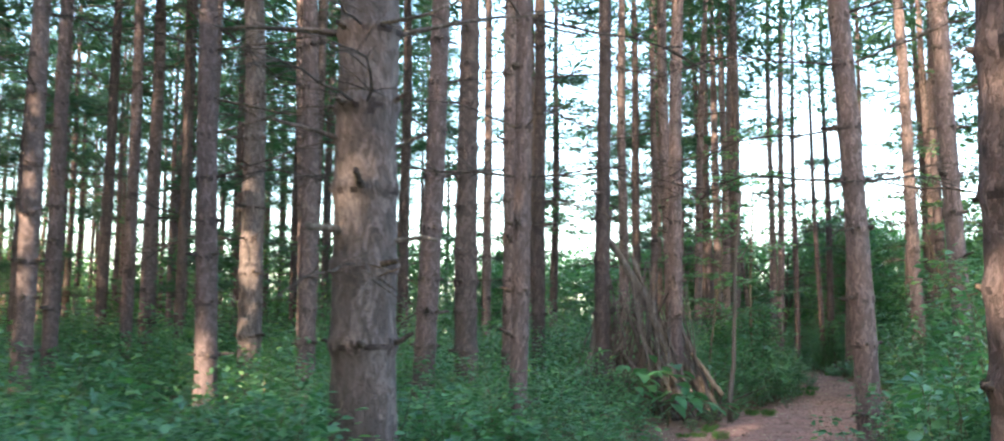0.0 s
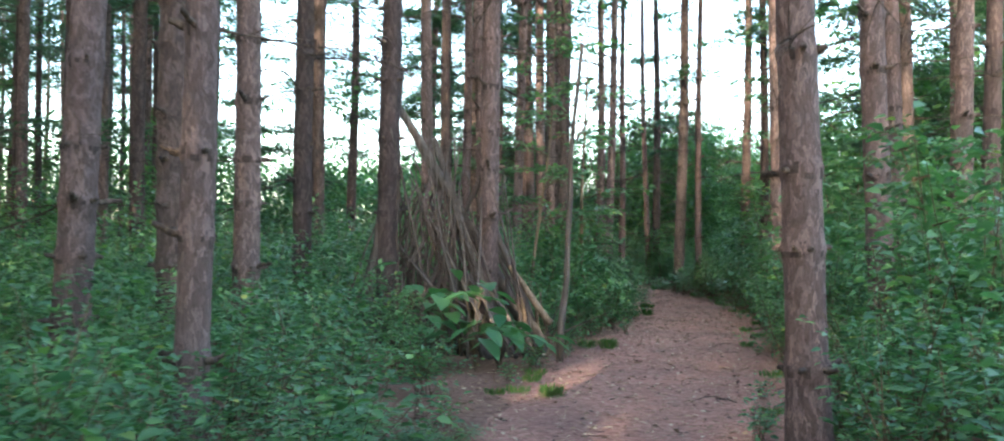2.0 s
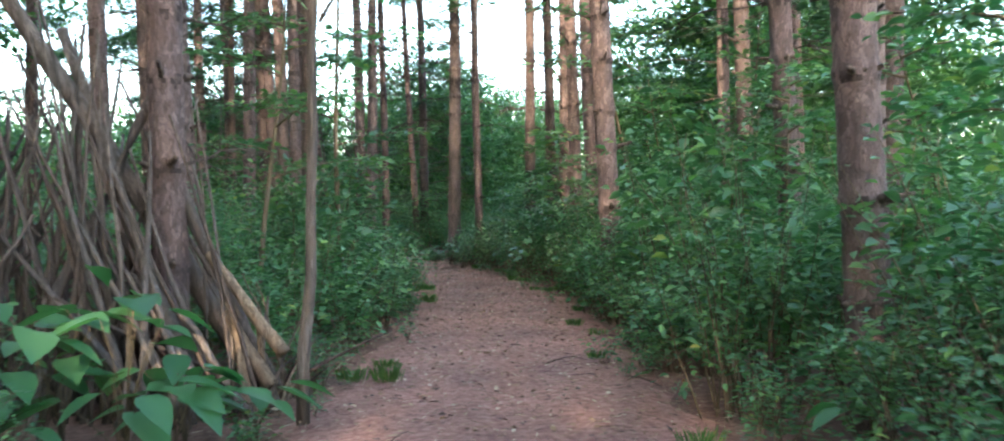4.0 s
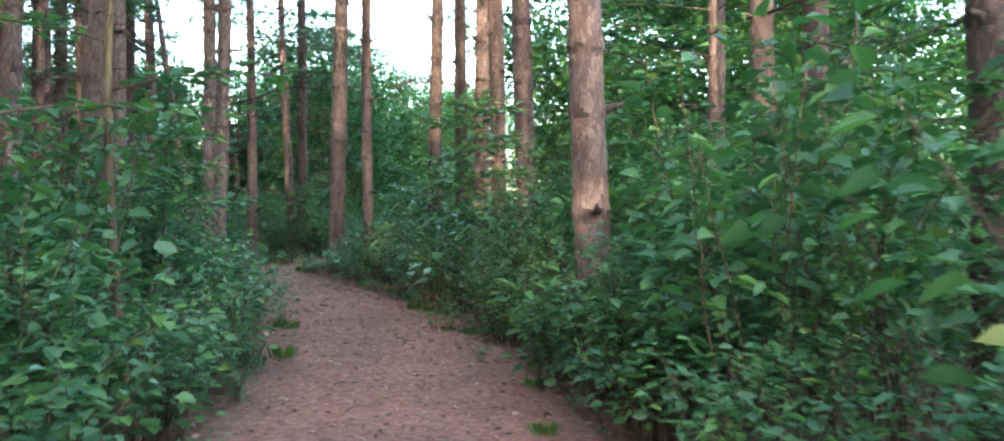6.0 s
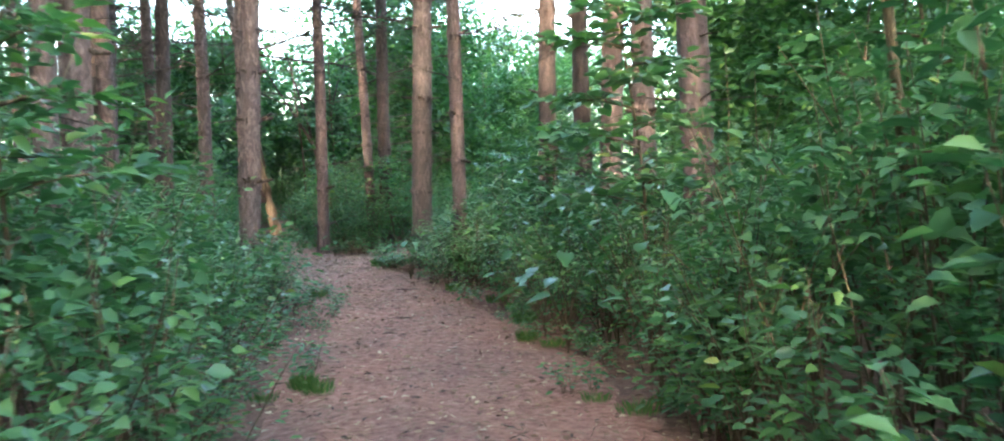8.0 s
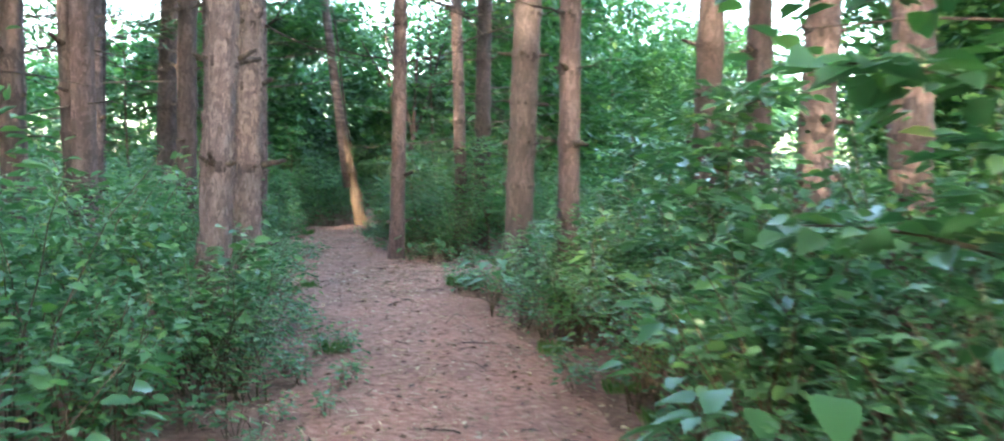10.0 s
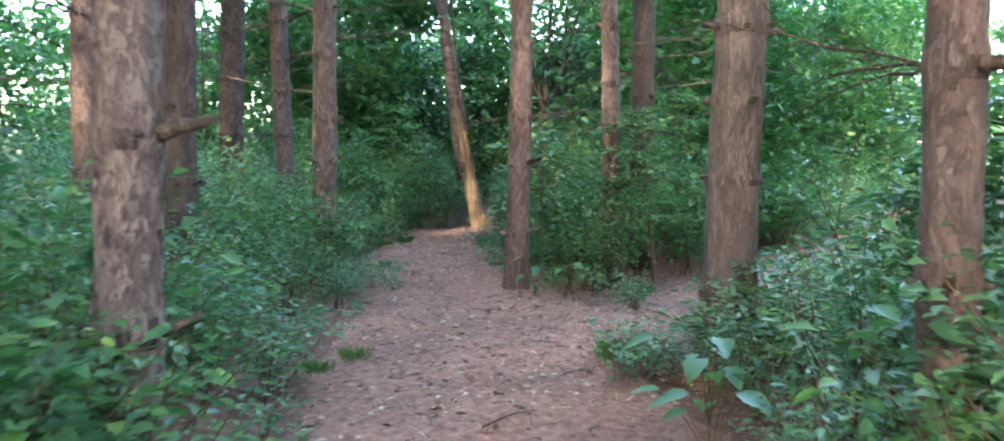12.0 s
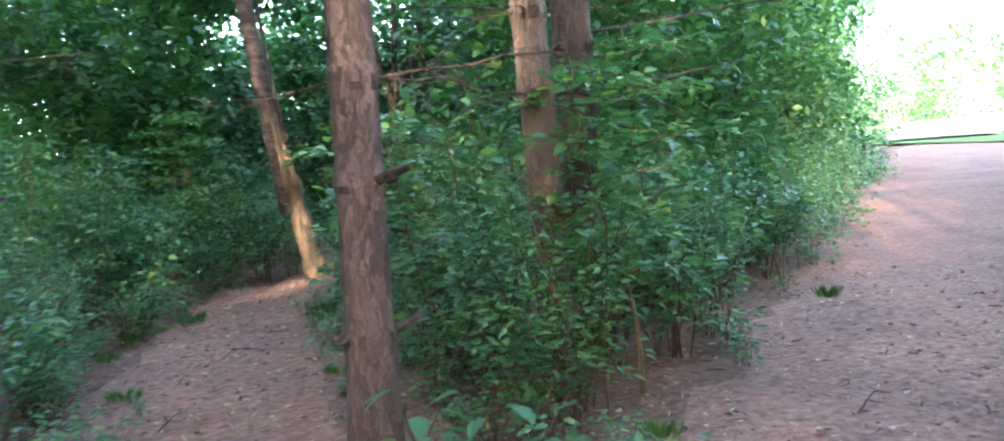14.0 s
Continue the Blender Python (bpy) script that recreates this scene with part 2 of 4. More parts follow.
def relief(x, y):
    return 0.05 * noise.noise(Vector((x * 0.35, y * 0.35, 0.3))) + 0.02 * noise.noise(Vector((x * 1.5, y * 1.5, 2.0)))


def hill(x, y):
    """The wood floor climbs gently along the wider trail."""
    return 0.045 * min(max(0.72 * (x - 11) + 0.69 * (y - 30) - 8, 0.0), 50.0)


def lay(x, y):
    """Height of the forest floor: gentle humps that die out on the trails."""
    d, _ = off_trail(x, y)
    return relief(x, y) * min(max(d / 1.2, 0.0), 1.0) + 0.05 * min(max(d / 1.5, 0.0), 1.0) + hill(x, y)


# ---- the ground ----
def build_ground():
    near = np.arange(-30, 60.01, 0.6)
    xs = np.concatenate([[-600, -250, -100, -55], near, [90, 160, 320, 600]])
    ys = np.concatenate([[-600, -250, -100, -50], np.arange(-25, 80.01, 0.6), [90, 160, 320, 600]])
    v = np.array([(x, y, lay(x, y) if -30 <= x <= 60 and -25 <= y <= 80 else 0.05 + hill(x, y)) for y in ys for x in xs])
    w = len(xs)
    i, j = np.meshgrid(np.arange(len(ys) - 1), np.arange(w - 1), indexing="ij")
    f = np.stack([i * w + j, i * w + j + 1, (i + 1) * w + j + 1, (i + 1) * w + j], -1).reshape(-1, 4)
    v[:, 2] -= 0.03
    tagged(put("ground", grid_mesh("ground", v, f, SOIL, True)), "dark forest floor of needles and humus", "ground", kind="structure")


def build_trail(name, line, mat, label, lift):
    v, across = [], 9
    for k, (x, y, w) in enumerate(line):
        t = line[min(k + 1, len(line) - 1)][:2] - line[max(k - 1, 0)][:2]
        s = np.array([t[1], -t[0]]) / np.hypot(*t)
        for j in range(across):
            u = j / (across - 1) * 2 - 1
            ragged = 1 + 0.22 * noise.noise(Vector((x * 1.1, y * 1.1, 5 + np.sign(u)))) + 0.12 * noise.noise(Vector((x * 4, y * 4, 9 + np.sign(u))))
            q = np.array([x, y]) + s * u * (w / 2 + 0.12) * ragged
            z = lift + hill(q[0], q[1]) + 0.012 * noise.noise(Vector((q[0] * 2.5, q[1] * 2.5, 1))) - 0.05 * abs(u) ** 6
            v.append((q[0], q[1], z))
    i, j = np.meshgrid(np.arange(len(line) - 1), np.arange(across - 1), indexing="ij")
    f = np.stack([i * across + j, i * across + j + 1, (i + 1) * across + j + 1, (i + 1) * across + j], -1).reshape(-1, 4)
    tagged(put(name, grid_mesh(name, v, f, mat, True)), label, "footpath", kind="structure")


build_ground()
build_trail("footpath", LINES[0], TRAIL, "trodden footpath of reddish-brown pine needle litter", 0.012)
build_trail("footpath_fork", LINES[1], TRAIL, "wider trail of pine needle litter towards a clearing", 0.020)
build_trail("footpath_spur", LINES[2], TRAIL, "narrow trodden spur through the shrubs", 0.016)


# ---- pines ----
def trunk_mesh(name, seed, mat, height=19.0, sides=26, rough=1.0):
    """A pine trunk of radius 1 at breast height: flared foot, lumps and a bulge at each whorl."""
    r = np.random.default_rng(seed)
    whorls = np.cumsum(r.uniform(0.42, 0.72, 60))
    z = np.concatenate([[-0.15, 0, 0.06, 0.14], np.arange(0.25, 8.0, 0.035 if sides > 10 else 0.09), np.arange(8.0, height, 0.8)])
    taper = np.interp(z, [-0.2, 0, 0.15, 0.5, 1.3, 8, height], [1.45, 1.32, 1.18, 1.06, 1.0, 0.78, 0.15])
    for w in whorls:
        taper = taper * (1 + 0.115 * np.exp(-((z - w) / 0.05) ** 2))
    sway = np.stack([0.10 * np.sin(z * 0.5 + seed), 0.10 * np.cos(z * 0.37 + seed * 2)], -1) * np.minimum(z, 6)[:, None] * 0.6
    ang = np.arange(sides) * 2 * np.pi / sides
    v = []
    for k, zz in enumerate(z):
        for a in ang:
            rad = taper[k] * (1 + 0.055 * rough * noise.noise(Vector((np.cos(a) * 1.5, np.sin(a) * 1.5, zz * 1.3 + seed * 7))) + 0.05 * rough * noise.noise(Vector((np.cos(a) * 4, np.sin(a) * 4, zz * 5 + seed))))
            v.append((rad * np.cos(a) + sway[k, 0], rad * np.sin(a) + sway[k, 1], zz))
    n, (i, j) = len(z), np.meshgrid(np.arange(len(z) - 1), np.arange(sides), indexing="ij")
    j2 = (j + 1) % sides
    f = np.stack([i * sides + j, i * sides + j2, (i + 1) * sides + j2, (i + 1) * sides + j], -1).reshape(-1, 4)
    me = grid_mesh(name, v, f, mat, True)
    # ragged collar where each whorl of branches broke off: dark old bark, plus shade put into its colour
    me.materials.append(SCAR_SHADE)
    fz, fa = z[i.ravel()] + 0.02, ang[j.ravel()]
    gap = np.abs(fz[:, None] - whorls[None] + 0.02).min(1)
    wide = np.array([0.11 * max(0.0, 0.02 + noise.noise(Vector((np.cos(a) * 2.2, np.sin(a) * 2.2, q * 5.3 + seed)))) for q, a in zip(fz, fa)])
    me.polygons.foreach_set("material_index", ((gap < wide) & (fz > 0.4)).astype(np.int32))
    return me, whorls, (z, taper, sway)


def branch_mesh(name, seed, length, thick, twigs):
    """A dead branch that leaves the trunk along +x, with side twigs."""
    r = np.random.default_rng(seed)
    n = 7
    t = np.linspace(0, 1, n)
    pts = np.stack([t * length, np.cumsum(r.normal(0, 0.05, n)) * length * 0.4, (0.18 * t - 0.25 * t ** 2 + np.cumsum(r.normal(0, 0.025, n))) * length], -1)
    pts[0] = 0
    tubes = [tube(pts, thick * (1 - (0.85 if twigs or length > 0.4 else 0.4) * t) + 0.0015, 6, 0.08, seed)]
    for _ in range(twigs):
        k = r.integers(1, n - 1)
        d = unit(np.array([0.7, r.normal(0, 0.9), r.normal(0.05, 0.3)])) * length * r.uniform(0.15, 0.4)
        s = np.linspace(0, 1, 4)[:, None]
        tubes.append(tube(pts[k] + s * d + np.array([0, 0, -0.05]) * s ** 2 * length, (thick * 0.45 * (1 - 0.8 * s[:, 0])) + 0.001, 4))
    return tube_mesh(name, tubes, TWIG)


STUBS = [branch_mesh("branch_stub", 20 + k, [0.04, 0.07, 0.15, 0.05][k], 0.02, 0) for k in range(4)]
DEAD = [branch_mesh("dead_branch", 40 + k, [0.5, 0.9, 1.5, 2.1, 2.6][k], [0.008, 0.009, 0.011, 0.014, 0.017][k], [2, 4, 8, 12, 16][k]) for k in range(5)]


def crown_mesh(name, seed, radius=2.3, height=9.0, tufts=1300):
    """Drooping whorls of needle tufts with gaps, round the upper stem."""
    r = np.random.default_rng(seed)
    p, d = [], []
    for w in np.arange(0, height, 0.6):
        reach = radius * (1 - w / height) ** 0.7 * r.uniform(0.7, 1.1)
        for _ in range(6):
            a = r.uniform(0, 2 * np.pi)
            rad = np.array([np.cos(a), np.sin(a), 0])
            m = max(int(tufts / (height / 0.6) / 6), 3)
            s = r.uniform(0.3, 1, m) * reach
            q = rad * s[:, None] + np.array([0, 0, 1]) * (w + 0.15 * s - 0.1 * s ** 2)[:, None] + r.normal(0, 0.16, (m, 3)) * [1, 1, 0.45]
            p.append(q)
            d.append(rad + r.normal(0, 0.7, (m, 3)) * [1, 1, 0.5])
    p, d = np.concatenate(p), np.concatenate(d)
    v, f = leaves(p, d, r.normal(0, 0.4, p.shape) + [0, 0, 1], r.uniform(0.28, 0.52, len(p)), 0.17, False)
    return grid_mesh(name, v, f, NEEDLE)


TRUNKS = [trunk_mesh("pine_trunk", k, BARK) for k in range(5)] + [trunk_mesh("pine_trunk_dark", 11, BARK_DARK), trunk_mesh("pine_trunk_rough", 12, BARK_ROUGH), trunk_mesh("pine_trunk_flaky", 13, BARK_FLAKY, sides=28, rough=1.8)]
FAR_TRUNKS = [trunk_mesh("far_pine_trunk", 30 + k, (BARK, BARK, BARK_DARK)[k], sides=8)[0] for k in range(3)]
CROWNS = [crown_mesh("pine_crown", 60 + k) for k in range(4)]


def far_branches(name, seed):
    """The dead twigs of a pine that stands far off, joined."""
    r = np.random.default_rng(seed)
    tubes = []
    for z in np.arange(1.4, 11, 0.55):
        for _ in range(3):
            a, n = r.uniform(0, 6.28), r.uniform(0.25, 1.5)
            s = np.linspace(0, 1, 3)[:, None]
            tubes.append(tube(np.array([0, 0, z]) + s * np.array([np.cos(a), np.sin(a), r.normal(0.05, 0.12)]) * n - s ** 2 * [0, 0, 0.12 * n], 0.012 * (1 - 0.8 * s[:, 0]), 3))
    return tube_mesh(name, tubes, TWIG)


FAR_TWIGS = [far_branches("dead_branches", 80 + k) for k in range(3)]


def flake_mesh(seed):
    """Loose bark plates standing off a trunk of radius 1."""
    r = np.random.default_rng(seed)
    m = 900
    a, z = r.uniform(0, 2 * np.pi, m), r.uniform(0.3, 4.5, m)
    i = [int(np.argmin(np.abs(TRUNKS[7][2][0] - q))) for q in z]
    rad, sway = TRUNKS[7][2][1][i], TRUNKS[7][2][2][i]
    out = np.stack([np.cos(a), np.sin(a), 0 * a], -1)
    p = out * (rad * 0.99)[:, None] + np.stack([sway[:, 0], sway[:, 1], z], -1)
    v, f = leaves(p, np.stack([-np.sin(a) * r.normal(0, 1.2, m), np.cos(a) * r.normal(0, 1.2, m), r.choice([-0.5, 0.5], m)], -1) + out * 0.75, out + r.normal(0, 0.15, (m, 3)), r.uniform(0.10, 0.28, m), 0.9)
    v[:, 2] = np.repeat(z, 6) + (v[:, 2] - np.repeat(z, 6)) * 0.35
    return grid_mesh("loose_bark", v, f, BARK_FLAKY)


FLAKES = flake_mesh(5)


def pine(x, y, diam, lx, ly, kind, seed, label="", crown=True, branches=1.0):
    """A pine near the trail, with its dead branches and stubs as parts."""
    r = np.random.default_rng(seed)
    me, whorls, (z, taper, sway) = TRUNKS[kind]
    lx, ly = (max(min(v, 9.0), -9.0) / 100 for v in (lx, ly))
    root = new("pine_tree")
    root.matrix_basis = Matrix(((1, 0, lx, x), (0, 1, ly, y), (0, 0, 1, lay(x, y) - 0.02), (0, 0, 0, 1)))
    tagged(root, label or "tall straight pine with flaky pinkish-grey bark and dead branch stubs", "tree", "pines")
    rad = diam / 2
    put("trunk", me, root, Matrix.Rotation(0, 4, "Z") @ Matrix.Diagonal((rad, rad, 1, 1)))
    if kind == 7:
        tagged(put("loose_bark", FLAKES, root, Matrix.Diagonal((rad, rad, 1, 1)), "loose curling bark flakes"), kind="stuff")
    for w in whorls:
        if w < 0.5 or w > 7.0:
            continue
        i = int(np.argmin(np.abs(z - w)))
        for _ in range(r.integers(3, 6)):
            a = r.uniform(0, 2 * np.pi)
            edge = taper[i] * rad * 0.93
            at = (sway[i, 0] * rad + np.cos(a) * edge, sway[i, 1] * rad + np.sin(a) * edge, w)
            turn = Matrix.Translation(at) @ Euler((r.uniform(0, 6), -r.uniform(-0.1, 0.5), a)).to_matrix().to_4x4()
            if w > 1.5 and r.random() < 0.3 * branches * min(w / 2.5, 1.8):
                put("dead_branch", DEAD[r.integers(0, 3 if w < 2.6 else 5)], root, Matrix.Translation(at) @ Euler((r.normal(0, 0.3), -r.uniform(-0.25, 0.3), a)).to_matrix().to_4x4() @ Matrix.Scale(r.uniform(0.5, 1.0), 4))
            else:
                put("branch_stub", STUBS[r.integers(0, 4)], root, turn @ Matrix.Scale(r.uniform(0.7, 1.4), 4))
    if crown:
        put("crown", CROWNS[seed % 4], root, pose(0, 0, 9.5, 0, 0, seed * 77) @ Matrix.Scale(r.uniform(0.9, 1.2), 4))
    return root


# x, y, thickness, lean in per cent towards x and y, bark
ENTRY_PINES = [(-1.67, 3.08, 0.40, -6, 0.7, 6), (-1.78, 9.62, 0.277, 4.5, -0.8, 0), (-1.24, 11.67, 0.345, -3.7, 0.6, 5), (-0.63, 7.36, 0.19, 1.7, -0.3, 1), (-0.60, 11.85, 0.266, 0.3, 0, 2),
               (-4.45, 9.34, 0.272, -7, 0.7, 3), (-4.52, 11.82, 0.36, -7, 0.5, 6), (2.93, 6.91, 0.236, -8.4, 1.7, 1), (5.60, 10.17, 0.252, -8.1, 1.4, 4), (1.42, 1.38, 0.31, -1.6, 0, 0), (-3.33, 9.99, 0.24, -5, 0, 0), (-6.70, 9.18, 0.24, -1.2, 0, 2), (-7.71, 12.17, 0.24, -2.3, 0, 3)]
SHELTER_PINES = [(2.15, 12.99, 0.23, 2.1, -0.8, 3), (2.73, 16.19, 0.234, -3.9, 0.7, 2), (0.97, 13.22, 0.254, 0.2, 0, 5), (-0.02, 14.27, 0.24, -2.1, 0.8, 5), (8.48, 12.80, 0.24, 1.1, -0.4, 4), (9.24, 13.30, 0.24, 4.2, -1.7, 5),
                 (7.84, 13.17, 0.22, -5.3, 0.9, 3), (-4.18, 14.27, 0.24, -6.9, 1.2, 1)]
BEND_PINES = [(7.61, 15.96, 0.25, -5.5, 3.4, 4), (10.91, 17.34, 0.24, -3.9, 2.4, 5), (12.09, 17.66, 0.24, -1.1, 0.7, 0), (5.83, 23.67, 0.24, 1.5, -1, 1), (4.40, 21.76, 0.2, 6, -3, 2), (12.0, 26.4, 0.25, 2, -1, 5), (12.1, 25.0, 0.28, 4, -2, 1), (11.27, 22.95, 0.24, -3.4, 1.2, 0), (12.78, 26.65, 0.25, -2.6, 0.9, 5)]
JUNCTION_PINES = [(7.54, 25.01, 0.20, 4.8, -1, 7), (7.89, 26.70, 0.213, 0.2, 0, 7), (10.51, 32.56, 0.216, 0.7, -0.2, 1), (11.72, 33.18, 0.19, -5.8, 1.5, 2), (12.40, 34.20, 0.27, -1.1, 0.3, 5), (11.08, 28.88, 0.32, 3.6, -0.9, 6), (10.40, 25.85, 0.178, 0, 0, 3), (8.64, 34.19, 0.26, -0.4, 0.1, 1),
                  (7.27, 38.99, 0.38, 1.1, -0.3, 5), (8.16, 37.30, 0.26, -5.7, 1.6, 3), (5.86, 41.53, 0.28, 0.7, -0.2, 5), (4.20, 33.80, 0.24, 1, 0, 2), (5.72, 30.04, 0.24, -0.6, 0.1, 5), (6.46, 29.13, 0.24, -7.1, 1.4, 5), (6.31, 33.38, 0.24, -2.6, 0.5, 0), (7.51, 31.12, 0.24, 0.5, 0, 5)]
DISTANT_PINES = [(-5.41, 21.68), (-5.10, 24.14), (-4.19, 21.46), (-4.39, 24.01), (0.27, 20.68), (1.32, 30.56), (2.08, 18.35), (3.10, 22.70), (3.45, 22.64), (5.92, 25.45), (4.93, 19.87), (10.73, 21.37), (11.57, 18.71), (14.67, 20.68),
                 (-7.65, 15.14), (-7.99, 17.13), (-9.00, 17.15), (-7.33, 17.12), (-2.89, 19.54), (12.78, 18.30), (-0.99, 19.31), (0.09, 21.57), (5.59, 23.27), (6.51, 29.0), (5.44, 32.46)]

k = 0
for stand in (ENTRY_PINES, SHELTER_PINES, BEND_PINES, JUNCTION_PINES):
    for x, y, dm, lx, ly, kind in stand:
        k += 1
        pine(x, y, dm, lx, ly, kind, k, {5: "tall pine with dark brown furrowed bark and dead twigs", 6: "thick old pine with deeply furrowed grey-brown bark", 7: "pine with pale pinkish bark peeling in curled flakes"}.get(kind, ""), branches=0.0 if (x, y) == (11.08, 28.88) else 0.35 if kind == 4 else 2.0 if stand is JUNCTION_PINES and y > 31 else 1.0)

CAM_LINE = LINES[0]


def far_pine(x, y, seed):
    r = np.random.default_rng(seed)
    root = new("pine_tree")
    a, b = r.normal(-0.012, 0.02), r.normal(0, 0.015)
    root.matrix_basis = Matrix(((1, 0, a, x), (0, 1, b, y), (0, 0, 1, hill(x, y)), (0, 0, 0, 1))) @ Matrix.Rotation(r.uniform(0, 6), 4, "Z")
    tagged(root, "slender distant pine with bare lower trunk and dead twigs", "tree", "pines")
    rad = r.uniform(0.095, 0.145)
    put("trunk", FAR_TRUNKS[min(r.integers(0, 4), 2)], root, Matrix.Diagonal((rad, rad, 1, 1)))
    tagged(put("dead_twig_spray", FAR_TWIGS[r.integers(0, 3)], root), kind="stuff")
    put("crown", CROWNS[r.integers(0, 4)], root, pose(0, 0, r.uniform(7.5, 10), 0, 0, r.uniform(0, 360)) @ Matrix.Scale(r.uniform(0.9, 1.25), 4))


for n, (x, y) in enumerate(DISTANT_PINES):
    far_pine(x, y, 500 + n)
taken = [np.array(p[:2]) for s in (ENTRY_PINES, SHELTER_PINES, BEND_PINES, JUNCTION_PINES, DISTANT_PINES) for p in s]
n = 0
# pines below y = -3 stand unseen behind the start, added to block the sun
for gx in np.arange(-42, 52, 2.7):
    for gy in np.arange(-34, 62, 2.7):
        x, y = gx + rng.uniform(-0.9, 0.9), gy + rng.uniform(-0.9, 0.9)
        d = np.hypot(CAM_LINE[:, 0] - x, CAM_LINE[:, 1] - y).min()
        if off_trail(x, y)[0] < 1.6 or min(np.hypot(*(q - (x, y))) for q in taken) < 1.7:
            continue
        clearing = x > 19 and y > 20 and y < 70 and abs((y - 47) - 0.95 * (x - 28)) < 11
        glade = -1 < x < 10 and 40 < y < 52
        if (d < (9.5 if 12 < y < 34 else 5.0 if y > 42 else 12.5) and y > -3) or (d < 3 and y <= -3) or clearing or glade or rng.random() < (0.62 if y < -3 or abs(x) > 30 else 0.22) or n > 260:
            continue
        if in_gap([(x, y, z) for z in np.arange(9, 19, 0.5)], 0.5).any() or in_gap([(x, y, z) for z in np.arange(0, 9, 0.3)], 0.15).any():
            continue
        far_pine(x, y, 900 + n)
        n += 1


# ---- undergrowth ----
def veg(x, y):
    """Height of the shrubs about a place."""
    d, left = off_trail(x, y)
    if left:
        h = np.interp(y, [-5, 8, 11, 14, 17, 21, 24, 30, 34, 40, 50], [0.85, 0.85, 0.9, 1.3, 1.75, 1.65, 1.15, 1.05, 1.05, 1.5, 1.6])
    else:
        h = np.interp(y, [-5, 2, 6, 10, 13, 17, 21, 24, 27, 31, 36, 42], [0.95, 1.1, 1.5, 1.6, 1.75, 1.75, 1.6, 1.35, 1.1, 1.25, 1.6, 1.9])
    clump = 1 + 0.5 * noise.noise(Vector((x * 0.7, y * 0.7, 4.0)))
    return h * clump * np.interp(d, [0, 0.5, 1.2], [0.4, 0.8, 1.0])


def shrub_meshes(seed, size=0.085, count=420, wide=0.58):
    """Stems and leaves of a shrub one metre high."""
    r = np.random.default_rng(seed)
    tubes, p, d = [], [], []
    stems = 11
    for _ in range(stems):
        a, lean = r.uniform(0, 2 * np.pi), r.uniform(0.08, 0.5)
        t = np.linspace(0, 1, 6)
        hgt = r.uniform(0.6, 1.05)
        out = np.array([np.cos(a), np.sin(a)])
        pts = np.stack([out[0] * lean * t ** 1.3, out[1] * lean * t ** 1.3, hgt * t - 0.12 * lean * t ** 3], -1)
        pts[:, :2] += r.normal(0, 0.07, 2) + np.cumsum(r.normal(0, 0.018, (6, 2)), 0)
        tubes.append(tube(pts, 0.006 * (1 - 0.7 * t), 4))
        m = count // stems
        s = r.uniform(0.18, 1, m) ** 0.8
        base = np.stack([np.interp(s, t, pts[:, c]) for c in range(3)], -1)
        az = r.uniform(0, 2 * np.pi, m)
        side = np.stack([np.cos(az), np.sin(az), r.normal(0.0, 0.25, m)], -1)
        p.append(base + side * (r.uniform(0.01, 0.24, m) * (1.15 - 0.6 * s))[:, None])
        d.append(side)
    p, d = np.concatenate(p), np.concatenate(d)
    v, f = leaves(p, d, r.normal(0, 0.33, p.shape) + [0, 0, 1], r.uniform(0.6, 1.25, len(p)) * size, wide)
    return tube_mesh("stem", tubes, STEM), grid_mesh("foliage", v, f, LEAF)


SHRUBS = [shrub_meshes(100 + k, *a) for k, a in enumerate([(0.068, 560, 0.55), (0.078, 480, 0.62), (0.06, 640, 0.5), (0.092, 400, 0.66), (0.07, 560, 0.6), (0.055, 700, 0.45)])]


def shrub(x, y, h, seed, spread=1.0):
    r = np.random.default_rng(seed)
    kind = SHRUBS[r.integers(0, 6)]
    root = new("shrub")
    root.matrix_basis = pose(x, y, lay(x, y) - 0.03, 0, 0, r.uniform(0, 360))
    tagged(root, "leafy green woodland shrub beside the footpath" if h > 0.7 else "low leafy green woodland plant beside the footpath", "shrub", "undergrowth shrubs")
    m = Matrix.Diagonal((spread * (0.55 + 0.45 * h), spread * (0.55 + 0.45 * h), h, 1))
    tagged(put("stem", kind[0], root, m), kind="stuff")
    tagged(put("foliage", kind[1], root, m), kind="stuff")


near, rest = [], []
for gx in np.arange(-16, 26, 0.62):
    for gy in np.arange(-5, 48, 0.62):
        x, y = gx + rng.uniform(-0.28, 0.28), gy + rng.uniform(-0.28, 0.28)
        d, left = off_trail(x, y)
        if d < 0.14 or min(np.hypot(*(q - (x, y))) for q in taken) < 0.22:
            continue
        if np.hypot(x - 1.9, y - 12.2) < 1.15 or (left and 7.6 < y < 13 and x > np.interp(y, [7.6, 8.6, 12, 13], [1.3, 0.65, 1.7, 2.6])):
            continue
        h = veg(x, y) * rng.uniform(0.7, 1.25)
        if in_gap([(x, y, z) for z in np.arange(0.05, h, 0.1)], 0.12).any():
            h *= 0.35
        (near if d < 1.5 and -1 < y < 40 and x < 16 else rest).append((x, y, h, d))
